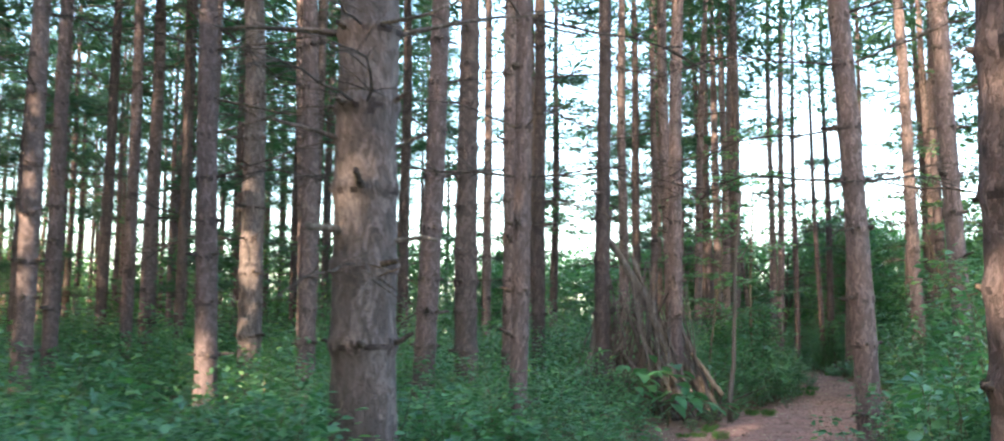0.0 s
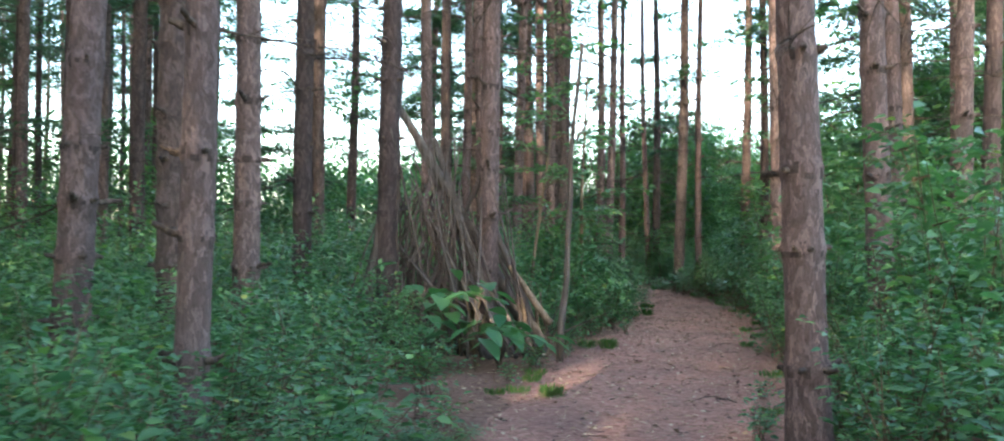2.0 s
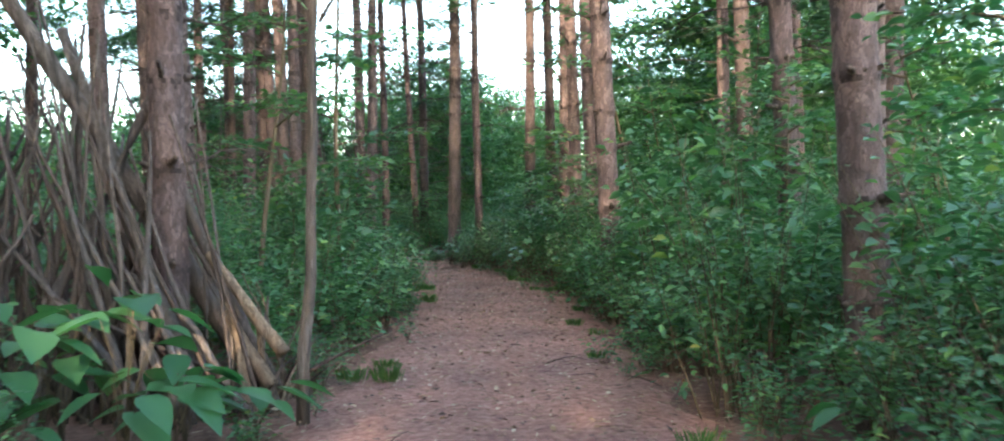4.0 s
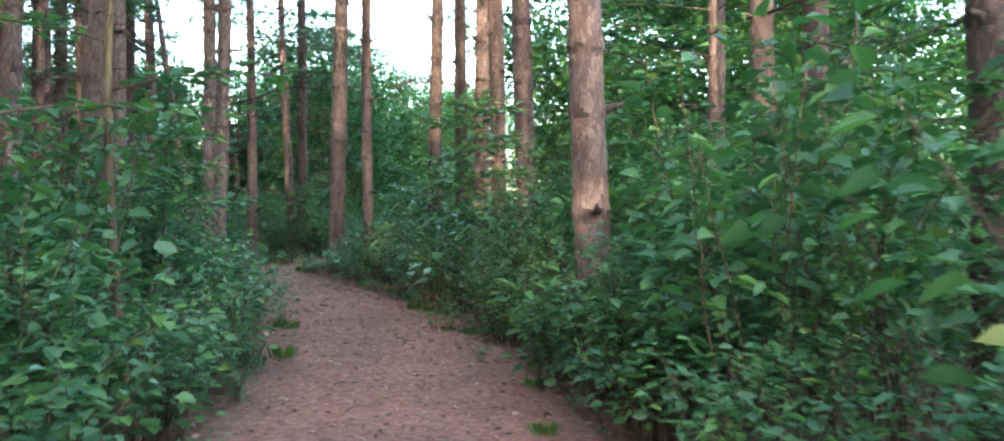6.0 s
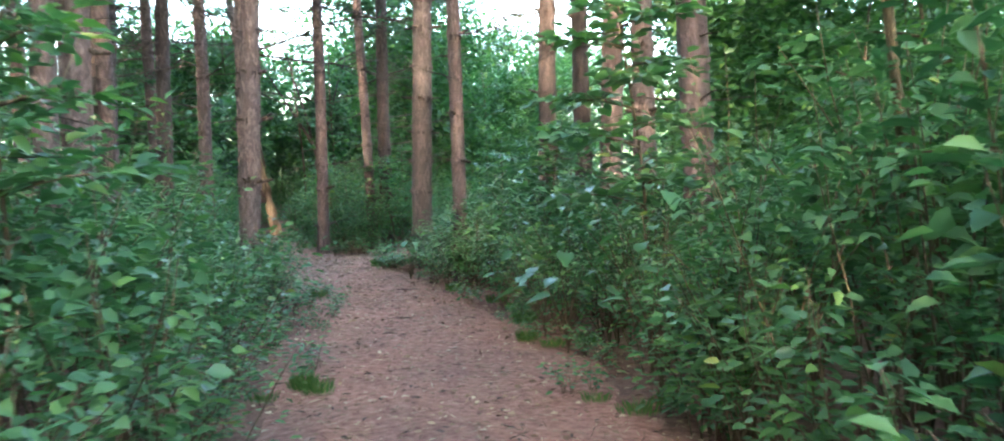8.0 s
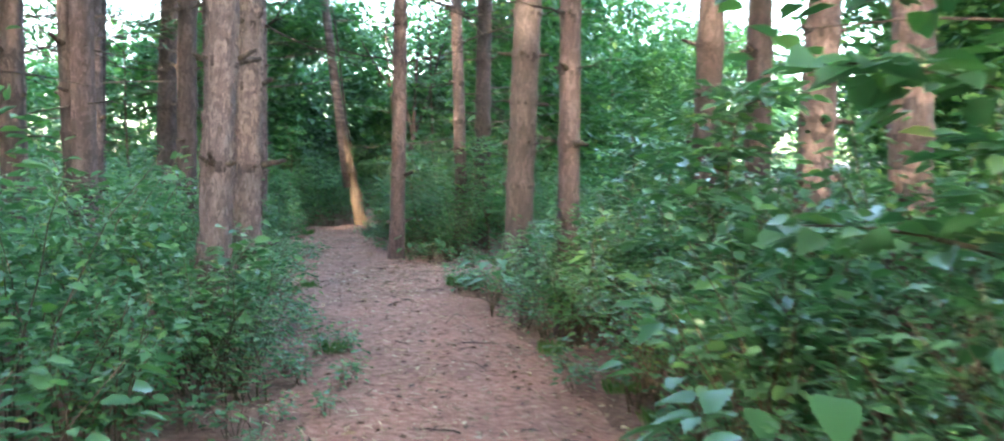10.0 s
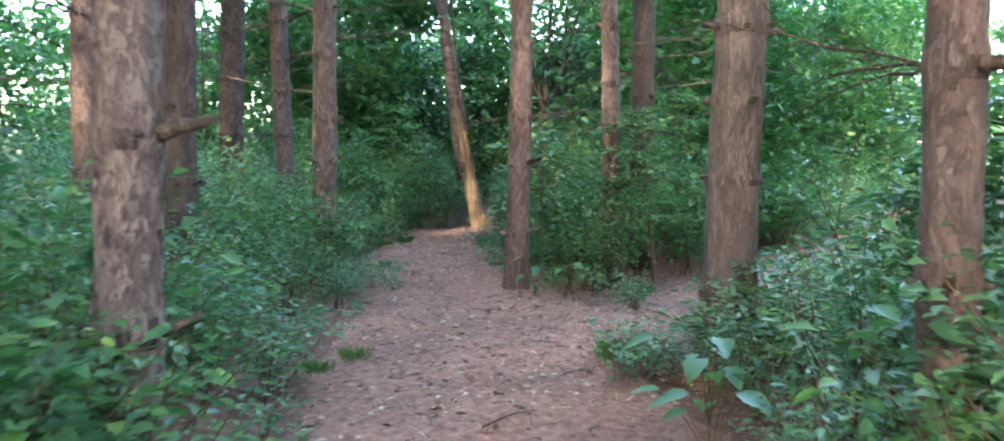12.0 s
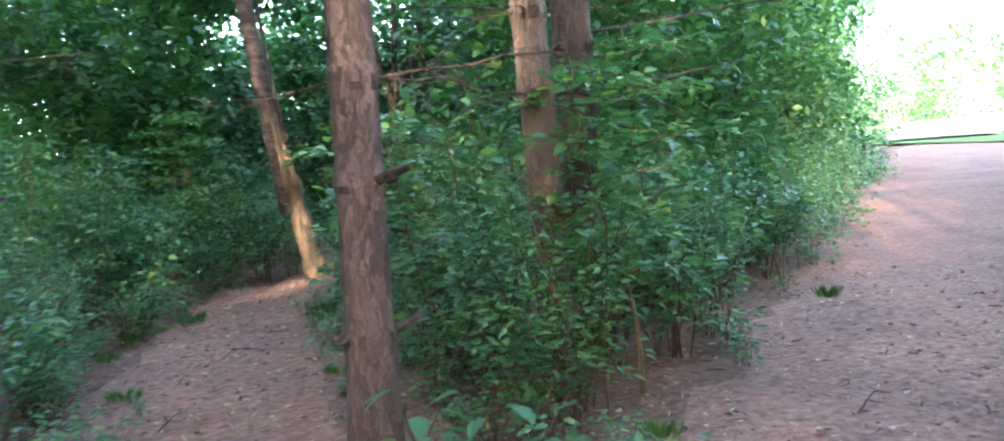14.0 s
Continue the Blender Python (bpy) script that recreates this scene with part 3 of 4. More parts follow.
# shrubs crowding the feet of the pines at the trail's edge
near += [(x, y, h, 0.5) for x, y, h in [(7.15, 15.1, 1.15), (7.3, 15.55, 1.2), (7.0, 14.7, 1.0), (7.5, 15.25, 1.3), (7.45, 16.25, 0.95), (7.8, 15.5, 1.3), (7.35, 24.5, 1.05), (7.62, 24.6, 0.85), (7.45, 24.2, 0.8), (7.95, 26.25, 0.85),
                                        (7.72, 26.3, 1.0), (7.6, 25.9, 0.9), (10.3, 25.4, 1.1), (10.58, 25.5, 1.2), (10.12, 25.6, 0.85), (10.75, 25.85, 1.2), (10.6, 25.1, 1.1), (10.9, 28.4, 0.7), (11.2, 28.5, 0.8), (11.4, 41.6, 0.7), (11.0, 41.5, 1.1), (10.5, 41.3, 1.1)]]
for n, (x, y, h, d) in enumerate(near):
    shrub(x, y, h, 3000 + n)


def undergrowth(spots, seed):
    """Shrubs further in, joined: leaves over thin stems."""
    r = np.random.default_rng(seed)
    ps, ds, ss, tubes = [], [], [], []
    for x, y, h, d in spots:
        m = int(np.interp(d, [1, 4, 9, 16], [420, 290, 170, 100]))
        big = np.interp(d, [1, 4, 9, 16], [0.072, 0.082, 0.11, 0.14])
        q = r.normal(0, 1, (m, 3)) * [0.3, 0.3, 0]
        z = h * r.uniform(0.12, 1.0, m) ** 0.7 * (1 - 0.35 * np.minimum(np.hypot(q[:, 0], q[:, 1]), 1))
        ps.append(q + np.stack([np.full(m, x), np.full(m, y), z], -1))
        ds.append(r.normal(0, 1, (m, 3)) * [1, 1, 0.3])
        ss.append(r.uniform(0.6, 1.3, m) * big)
        for _ in range(2 if d < 5 else 1):
            e = np.array([x, y, 0]) + r.normal(0, 0.12, 3) * [1, 1, 0]
            tubes.append(tube([e, e + [r.normal(0, 0.05), r.normal(0, 0.05), h * 0.5], e + [r.normal(0, 0.14), r.normal(0, 0.14), h * 0.95]], [0.006, 0.005, 0.002], 3))
    p, d2, s = np.concatenate(ps), np.concatenate(ds), np.concatenate(ss)
    keep = ~in_gap(p)
    p, d2, s = p[keep], d2[keep], s[keep]
    v, f = leaves(p, d2, r.normal(0, 0.35, p.shape) + [0, 0, 1], s, 0.58, False)
    root = tagged(put("undergrowth", grid_mesh("undergrowth", v, f, LEAF)), "dense low green undergrowth covering the forest floor", "undergrowth", kind="stuff")
    tagged(put("stem", tube_mesh("stem", tubes, STEM), root), kind="stuff")


for n, (lo, hi) in enumerate(((-5, 10), (10, 20), (20, 32), (32, 48))):
    undergrowth([s for s in rest if lo <= s[1] < hi], 40 + n)


def leaf_mass(name, centres, radii, per, size, mat, label, seed, flat=0.55):
    """Clumps of leaves about centres, ragged at the rim: far woods."""
    r = np.random.default_rng(seed)
    ps, ss = [], []
    for c, rad in zip(centres, radii):
        q = unit(r.normal(0, 1, (per, 3))) * (r.uniform(0, 1, per) ** 0.45)[:, None] * rad * [1, 1, flat]
        ps.append(np.array(c) + q)
        ss.append(r.uniform(0.6, 1.4, per) * size)
    p, s = np.concatenate(ps), np.concatenate(ss)
    keep = ~in_gap(p, 0.04)
    p, s = p[keep], s[keep]
    v, f = leaves(p, r.normal(0, 1, p.shape) * [1, 1, 0.45], r.normal(0, 0.45, p.shape) + [0, 0, 1], s, 0.55, False)
    tagged(put(name, grid_mesh(name, v, f, mat)), label, "woodland", kind="stuff")


def scatter(nx, box, zr, clear=2.0):
    out = []
    while len(out) < nx:
        x, y = rng.uniform(box[0], box[1]), rng.uniform(box[2], box[3])
        if off_trail(x, y)[0] > clear:
            out.append((x, y, rng.uniform(*zr)))
    return out


# pale drooping pine boughs and saplings in the stand beyond the entry
def bough_mass(centres, seed, label, per=330):
    """Flat sprays of long needles at many heights, with gaps between."""
    r = np.random.default_rng(seed)
    ps, ds = [], []
    for c in centres:
        a, n = r.uniform(0, 6.28), r.uniform(0.9, 2.2)
        out = np.array([np.cos(a), np.sin(a), 0.0])
        side = np.array([-out[1], out[0], 0.0])
        t = r.uniform(0, 1, per)
        w = r.normal(0, 0.33, per) * (1.1 - 0.7 * t) * n
        ps.append(np.array(c) + out * (t * n)[:, None] + side * w[:, None] + np.array([0, 0, 1.0]) * (0.15 * t - 0.4 * t ** 2 * n * 0.5 + r.normal(0, 0.07, per))[:, None])
        ds.append(out * 0.8 + side * np.sign(w)[:, None] + r.normal(0, 0.5, (per, 3)) * [1, 1, 0.6])
    p, d = np.concatenate(ps), np.concatenate(ds)
    v, f = leaves(p, d, r.normal(0, 0.5, p.shape) + [0, 0, 1], r.uniform(0.12, 0.3, len(p)), 0.22, False)
    tagged(put("pine_boughs", grid_mesh("pine_boughs", v, f, NEEDLE)), label, "foliage", kind="stuff")


bough_mass(scatter(420, (-30, 0, 17, 48), (2.4, 13.0)), 1, "layered drooping pine boughs deep in the stand")
bough_mass(scatter(170, (1, 15, 27, 48), (4.6, 11.0), 0.5), 3, "high drooping pine boughs across the trail's far end")
bough_mass(scatter(420, (5, 28, 16, 42), (3.6, 12.0), 2.5), 2, "layered drooping pine boughs beyond the trail")
c = scatter(80, (-28, 2, 28, 52), (0.8, 6.0))
leaf_mass("far_saplings", c, rng.uniform(0.9, 2.0, 80), 300, 0.16, LEAF_FAR, "fresh green broadleaf saplings far in the wood", 3, 0.8)
# the gloom of this thicket is partly painted into its leaf colour
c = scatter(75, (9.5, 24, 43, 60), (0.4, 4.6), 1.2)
leaf_mass("thicket", c, rng.uniform(0.9, 1.8, 75), 850, 0.19, LEAF_SHADED, "dark thicket of broadleaf trees closing the view", 4, 0.8)
c = scatter(150, (13, 28, 36, 52), (0.4, 6.5), 1.4)
leaf_mass("thicket", c, rng.uniform(1.0, 2.0, 150), 700, 0.16, LEAF_FAR, "green thicket of young trees beside the trail", 5, 0.8)
c = scatter(150, (13, 34, 6, 36), (0.4, 6.5), 2.2)
leaf_mass("thicket", c, rng.uniform(1.0, 2.1, 150), 650, 0.18, LEAF_FAR, "sunlit green thicket of young trees beyond the pines", 6, 0.8)
c = scatter(60, (-14, 5, 34, 50), (0.3, 5.5), 1.5)
leaf_mass("far_saplings", c, rng.uniform(1.0, 1.8, 60), 500, 0.17, LEAF_FAR, "light green saplings at the wood's edge", 7, 0.8)

c = scatter(130, (-42, 28, 53, 70), (0.5, 6.0), 1.5)
leaf_mass("far_woods", c, rng.uniform(1.6, 3.0, 130), 520, 0.36, LEAF_FAR, "far edge of the wood in green leaf", 8, 0.8)
c = scatter(60, (-45, 22, 60, 85), (0.5, 5.0), 2.5)
leaf_mass("far_woods", c, rng.uniform(2.0, 3.2, 60), 700, 0.34, LEAF_FAR, "low green brush along the wood's far edge", 9, 0.8)
c = scatter(80, (7, 18, 43.5, 52), (0.4, 6.0), 1.0)
leaf_mass("thicket", c, rng.uniform(0.9, 1.7, 80), 700, 0.21, LEAF_FAR, "dark thicket of broadleaf trees closing the view", 12, 0.8)
c = scatter(150, (19, 42, 28, 60), (0.4, 7.0), 1.4)
leaf_mass("thicket", c, rng.uniform(1.1, 2.2, 150), 600, 0.21, LEAF_FAR, "leafy young trees along the wider trail", 13, 0.8)
c = []
for x, y, w in LINES[1]:
    for _ in range(3 if 35 < y < 63 else 0):
        o = w / 2 + rng.uniform(0.7, 3.6)
        c.append((x - 0.72 * o, y + 0.69 * o, rng.uniform(0.4, 6.5) + hill(x, y)))
leaf_mass("thicket", c, rng.uniform(0.7, 1.3, len(c)), 520, 0.15, LEAF_FAR, "leafy edge of the wood along the wider trail", 14, 0.9)
c = scatter(60, (15, 26, 24, 33), (0.4, 7.5), 1.3)
leaf_mass("thicket", c, rng.uniform(0.9, 1.8, 60), 600, 0.15, LEAF_FAR, "green thicket of young trees beside the trail", 15, 0.8)
c = scatter(70, (48, 95, 62, 120), (1.5, 8.0), 3.0)
leaf_mass("far_hedge", c, rng.uniform(2.0, 3.5, 70), 500, 0.4, LEAF_FAR, "sunny green hedge beyond the meadow", 16, 0.8)
# unseen leaf clumps added behind the entry to keep the low sun off the trail
c = scatter(250, (-34, -13, -36, 16), (1.0, 17.0)) + scatter(190, (-13, 14, -34, -10), (1.0, 15.0)) + scatter(60, (-14, -8, -14, 6), (1.0, 12.0))
leaf_mass("dense_wood", c, rng.uniform(1.5, 2.7, 500), 240, 0.42, LEAF_SHADED, "unseen leaf clumps added behind the trail's start to block the sun", 10, 0.9)

# ---- clearing beyond the fork ----
def patch(name, x0, x1, y0, y1, z, mat, label):
    xs, ys = np.linspace(x0, x1, 30), np.linspace(y0, y1, 30)
    v = np.array([(x + 0.5 * noise.noise(Vector((x, y, 3))), y, z + hill(x, y) + 0.02 * noise.noise(Vector((x * 0.2, y * 0.2, 8)))) for y in ys for x in xs])
    i, j = np.meshgrid(np.arange(29), np.arange(29), indexing="ij")
    f = np.stack([i * 30 + j, i * 30 + j + 1, (i + 1) * 30 + j + 1, (i + 1) * 30 + j], -1).reshape(-1, 4)
    tagged(put(name, grid_mesh(name, v, f, mat, True)), label, name, kind="structure")


patch("meadow", 34, 150, 44, 180, 0.07, MEADOW, "bright sunny meadow beyond the wood")
build_trail("gravel_track", smooth_line([(36, 54.8, 3.5), (46, 64, 4.5), (75, 92, 5)]), GRAVEL, "pale gravel track across the clearing", 0.15)


# ---- young broadleaf trees ----
def sapling(x, y, h, seed, lean=(0, 0), crown_from=0.4, count=900, size=0.10, label="slender young broadleaf tree with layered green leaves", mat=None):
    r = np.random.default_rng(seed)
    root = tagged(new("sapling"), label, "tree", "young broadleaf trees")
    root.matrix_basis = pose(x, y, lay(x, y) - 0.03)
    t = np.linspace(0, 1, 9)
    stem = np.stack([lean[0] * t + 0.05 * np.sin(t * 7 + seed), lean[1] * t + 0.05 * np.cos(t * 5 + seed), t * h], -1)
    put("trunk", tube_mesh("trunk", [tube(stem, 0.005 + 0.006 * h * (1 - t), 7, 0.04, seed)], STEM), root)
    p, d, limbs = [], [], 12
    for k in range(limbs):
        s = crown_from + (1 - crown_from) * k / limbs
        q = np.array([np.interp(s, t, stem[:, c]) for c in range(3)])
        a, n = k * 2.4 + r.uniform(-0.4, 0.4), h * r.uniform(0.16, 0.34) * (1.2 - 0.6 * s)
        u = np.linspace(0, 1, 5)[:, None]
        pts = q + u * np.array([np.cos(a), np.sin(a), 0.35]) * n - u ** 2 * [0, 0, 0.22 * n]
        put("limb", tube_mesh("limb", [tube(pts, 0.010 * (1 - 0.75 * u[:, 0]) + 0.001, 5)], STEM), root)
        m = count // limbs
        b = r.uniform(0.2, 1.05, m)
        base = np.stack([np.interp(b, u[:, 0], pts[:, c]) for c in range(3)], -1)
        az = r.uniform(0, 6.28, m)
        off = np.stack([np.cos(az), np.sin(az), r.normal(0, 0.2, m)], -1)
        p.append(base + off * r.uniform(0.02, 0.3, m)[:, None] * [1, 1, 0.5])
        d.append(off)
    p, d = np.concatenate(p), np.concatenate(d)
    v, f = leaves(p, d, r.normal(0, 0.3, p.shape) + [0, 0, 1], r.uniform(0.6, 1.25, len(p)) * size, 0.66)
    tagged(put("crown", grid_mesh("crown", v, f, mat or LEAF), root), kind="stuff")


for n, (x, y, h, size) in enumerate([(4.7, 17.6, 6.0, 0.11), (3.2, 15.2, 4.6, 0.10), (9.7, 20.6, 2.7, 0.13), (10.2, 18.4, 3.0, 0.10), (9.0, 16.4, 3.0, 0.09), (7.2, 12.6, 2.6, 0.085), (8.3, 14.6, 3.4, 0.085), (11.6, 20.6, 3.6, 0.095), (6.9, 10.4, 2.5, 0.085), (5.6, 8.6, 2.3, 0.085), (12.1, 32.9, 1.9, 0.085), (12.9, 34.0, 2.2, 0.085), (11.3, 33.6, 1.7, 0.085), (10.2, 42.2, 2.4, 0.09), (9.2, 41.4, 2.0, 0.09), (5.2, 19.2, 2.1, 0.10),
                                     (12.4, 40.6, 6.5, 0.11), (13.6, 42, 7.0, 0.11), (15.5, 40.5, 6.0, 0.11), (6.5, 44, 6.0, 0.11), (17.8, 40.2, 5.0, 0.10), (10.6, 24.3, 2.0, 0.12), (13.6, 28.0, 2.8, 0.11), (12.7, 29.3, 2.3, 0.11), (14.6, 30.4, 3.2, 0.11), (12.2, 28.2, 1.8, 0.10), (4.6, 26.5, 3.0, 0.11)]):
    sapling(x, y, h, 700 + n, (rng.normal(0, 0.3), rng.normal(0, 0.3)), 0.35, 1000 if h > 4 else 900, size)


sapling(9.5, 18.0, 5.6, 760, (-1.3, -0.3), 0.55, 1100, 0.11)


# ---- big-leaved shrubs that lean over the trail ----
def broad_plant(x, y, h, n_leaves, size, seed, label):
    r = np.random.default_rng(seed)
    root = tagged(new("broad_leaved_plant"), label, "plant", "broad-leaved plants")
    root.matrix_basis = pose(x, y, lay(x, y) - 0.03, 0, 0, r.uniform(0, 360))
    for k in range(n_leaves):
        a, out, z = k * 2.4 + r.uniform(-0.5, 0.5), r.uniform(0.1, 0.42) * min(h, 1) * 1.2, h * r.uniform(0.45, 1.0)
        tip = np.array([np.cos(a) * out, np.sin(a) * out, z])
        u = np.linspace(0, 1, 5)[:, None]
        put("stalk", tube_mesh("stalk", [tube(u * tip * [1, 1, 0] * u + u * [0, 0, z], 0.004 * (1.2 - 0.7 * u[:, 0]), 4)], STEM), root)
        s, w = size * r.uniform(0.7, 1.2), 0.62
        d = np.array([np.cos(a), np.sin(a), r.uniform(-0.45, 0.05)])
        side = np.array([-np.sin(a), np.cos(a), r.normal(0, 0.15)])
        up = np.cross(d, side)
        tt = np.array([0, 0.12, 0.3, 0.5, 0.7, 0.86, 1.0])
        half = np.array([0.0, 0.34, 0.5, 0.46, 0.32, 0.15, 0.0]) * w
        v = []
        for q, hw in zip(tt, half):
            mid = tip + d * s * q - np.array([0, 0, 0.18]) * s * q ** 2
            v += [mid + side * s * hw + up * s * hw * 0.28, mid, mid - side * s * hw + up * s * hw * 0.28]
        f = [(3 * i + c, 3 * i + c + 1, 3 * i + c + 4, 3 * i + c + 3) for i in range(6) for c in (0, 1)]
        put("leaf", grid_mesh("leaf", v, f, LEAF_BIG, True), root)


for n, (x, y, h, m, size) in enumerate([(1.35, 11.6, 0.75, 9, 0.30), (1.7, 11.3, 0.6, 8, 0.32), (2.05, 11.7, 0.55, 8, 0.28), (2.45, 11.75, 0.4, 7, 0.24), (1.1, 12.1, 0.9, 9, 0.26), (1.45, 11.95, 1.15, 12, 0.30), (1.75, 11.6, 0.95, 11, 0.31), (1.95, 11.35, 0.5, 9, 0.26), (1.2, 11.4, 0.6, 9, 0.27), (9.05, 20.9, 0.85, 12, 0.19), (9.3, 21.7, 0.8, 12, 0.2), (9.25, 20.1, 1.2, 14, 0.17), (9.7, 22.6, 0.8, 12, 0.18),
                                        (8.75, 19.3, 1.25, 14, 0.17), (10.1, 26.9, 0.6, 10, 0.16), (10.4, 27.6, 0.55, 10, 0.15), (10.62, 32.2, 0.42, 8, 0.14), (10.85, 31.9, 0.45, 8, 0.14), (4.0, 8.4, 0.5, 8, 0.16), (4.5, 9.2, 0.45, 7, 0.15)]):
    broad_plant(x, y, h, m, size, 800 + n, "plant with broad drooping green leaves beside the footpath")


# ---- stick shelter against a pine ----
RIGHT, AHEAD, FOOT = np.array([0.93, -0.367, 0]), np.array([0.367, 0.93, 0]), np.array([2.15, 12.99, 0.03])


def spot(u, v, z):
    return FOOT + RIGHT * u + AHEAD * v + np.array([0, 0, z])


def stick(name, a, b, r0, r1, mat, parent, seed, label="", sides=8):
    r = np.random.default_rng(seed)
    t = np.linspace(0, 1, 9)[:, None]
    bend = np.cumsum(r.normal(0, 0.006, (9, 3)), 0) * np.linalg.norm(b - a)
    pts = a + (b - a) * t + bend - bend[0] - (bend[-1] - bend[0]) * t
    return put(name, tube_mesh(name, [tube(pts, r0 + (r1 - r0) * t[:, 0], sides, 0.06, seed)], mat), parent, None, label)


shelter = tagged(new("stick_shelter"), "lean-to shelter of grey dead branches stacked against a pine", "shelter")
stick("log", spot(0.62, 0.35, -0.05), spot(-1.25, -0.15, 3.1), 0.085, 0.05, GREY_WOOD, shelter, 1)
stick("log", spot(0.35, -0.45, -0.05), spot(-0.75, 0.25, 2.55), 0.06, 0.04, GREY_WOOD, shelter, 2)
stick("log", spot(-1.42, -0.35, -0.05), spot(-1.08, -0.1, 3.4), 0.065, 0.045, GREY_WOOD, shelter, 3)
stick("log", spot(-0.95, -0.5, -0.05), spot(-0.1, 0.15, 2.1), 0.05, 0.035, GREY_WOOD, shelter, 4)
stick("log", spot(0.72, -0.25, -0.05), spot(-0.05, 0.12, 1.75), 0.06, 0.035, GREY_WOOD, shelter, 5)
r = np.random.default_rng(5)
for n in range(120):
    u = r.uniform(-1.9, 0.75)
    a = spot(u, r.uniform(-0.9, 0.5) * (1 - 0.3 * abs(u)), -0.03)
    b = spot(u * 0.3 + r.normal(-0.42, 0.3), r.normal(0.05, 0.25), r.uniform(0.8, 2.7) * (1 - 0.15 * abs(u + 0.4)))
    stick("branch", a, b, r.uniform(0.012, 0.034), r.uniform(0.005, 0.014), GREY_WOOD if r.random() < 0.7 else TWIG, shelter, 100 + n, sides=6)
for n, (u, v, z, u2, v2, z2, w) in enumerate([(0.80, -0.35, 0.35, 0.30, -0.15, 1.0, 0.05), (0.72, -0.4, 0.15, 0.42, -0.25, 0.62, 0.055), (0.58, -0.45, 0.02, 0.5, -0.3, 0.5, 0.05), (0.68, -0.3, 0.02, 0.62, -0.2, 0.55, 0.03), (-0.28, -0.4, 0.0, -0.42, -0.2, 0.55, 0.06)]):
    stick("split_log", spot(u, v, z), spot(u2, v2, z2), w, w * 0.6, PALE_WOOD, shelter, 300 + n, "pale split wood")
for n in range(14):
    u = r.uniform(0.35, 1.0)
    stick("branch", spot(u, r.uniform(-0.6, 0.1), 0.0), spot(u + r.normal(0, 0.25), r.uniform(-0.5, 0.3), r.uniform(0.2, 0.9)), 0.012, 0.004, PALE_WOOD if n % 3 == 0 else TWIG, shelter, 400 + n, sides=5)

pole = tagged(new("dead_sapling"), "thin pale dead sapling standing beside the shelter", "tree")
base = np.array([2.78, 12.0, -0.05])
stick("trunk", base, base + [0.22, -0.05, 3.6], 0.042, 0.02, GREY_WOOD, pole, 31)
stick("branch", base + [0.16, -0.03, 2.5], base + [0.55, -0.2, 3.3], 0.014, 0.005, GREY_WOOD, pole, 32)
stick("branch", base + [0.02, 0, 0.35], base + [0.5, -0.25, 0.6], 0.014, 0.004, TWIG, pole, 33)

def dead_limb(x, y, z, a, m, thick, seed):
    """A long bare limb that leaves a trunk's axis at x, y, z towards the angle a."""
    limb = tagged(new("dead_limb"), "long bare dead limb of a pine with fine twigs" if m > 0.5 else "short broken dead limb on a pine trunk", "branch", "dead limbs")
    limb.matrix_basis = pose(x, y, z)
    r2 = np.random.default_rng(seed)
    u = np.linspace(0, 1, 8)[:, None]
    axis = np.array([math.cos(a), math.sin(a), 0.14])
    pts = u * axis * m + np.cumsum(r2.normal(0, 0.018, (8, 3)), 0) * u
    put("branch", tube_mesh("branch", [tube(pts, thick * (1 - (0.85 if m > 0.5 else 0.3) * u[:, 0]) + 0.001, 6, 0.05, seed)], GREY_WOOD), limb)
    for k in range(1, 7) if m > 0.5 else ():
        e = pts[k] + unit(axis + r2.normal(0, 0.6, 3)) * m * r2.uniform(0.12, 0.3)
        stick("twig", pts[k], e, 0.005, 0.0015, TWIG, limb, seed * 10 + k, sides=4)


# on the dark pine at the junction, and on the thick pine at the entry
for n, (a, z, m) in enumerate([(0.5, 1.75, 2.4), (0.2, 2.15, 2.2), (-0.3, 2.5, 1.9), (0.7, 2.75, 2.1), (2.6, 2.3, 1.2)]):
    dead_limb(12.40, 34.20, z, a, m, 0.016, 900 + n)
for n, (a, z, m, w) in enumerate([(-0.1, 1.86, 0.5, 0.018), (-2.2, 1.9, 0.42, 0.03), (0.05, 2.46, 0.46, 0.016), (0.15, 3.15, 1.4, 0.022), (2.8, 3.2, 1.1, 0.024), (-0.5, 3.2, 1.0, 0.018), (3.6, 2.5, 0.45, 0.016)]):
    dead_limb(-1.67 - 0.06 * z, 3.08, z, a, m, w, 920 + n)
# on the pines left of the trail's end
for n, (x, y, a, z, m) in enumerate([(8.64, 34.19, 0.1, 2.6, 1.5), (8.64, 34.19, 3.3, 2.9, 1.6), (8.64, 34.19, 2.8, 2.0, 1.3), (7.27, 38.99, 0.2, 2.6, 2.2), (7.27, 38.99, 2.9, 3.2, 2.0), (8.16, 37.3, 0.0, 3.3, 2.2), (6.31, 33.38, 0.2, 2.5, 1.8), (11.72, 33.18, 0.1, 2.55, 0.9)]):
    dead_limb(x, y, z, a, m, 0.014, 940 + n)

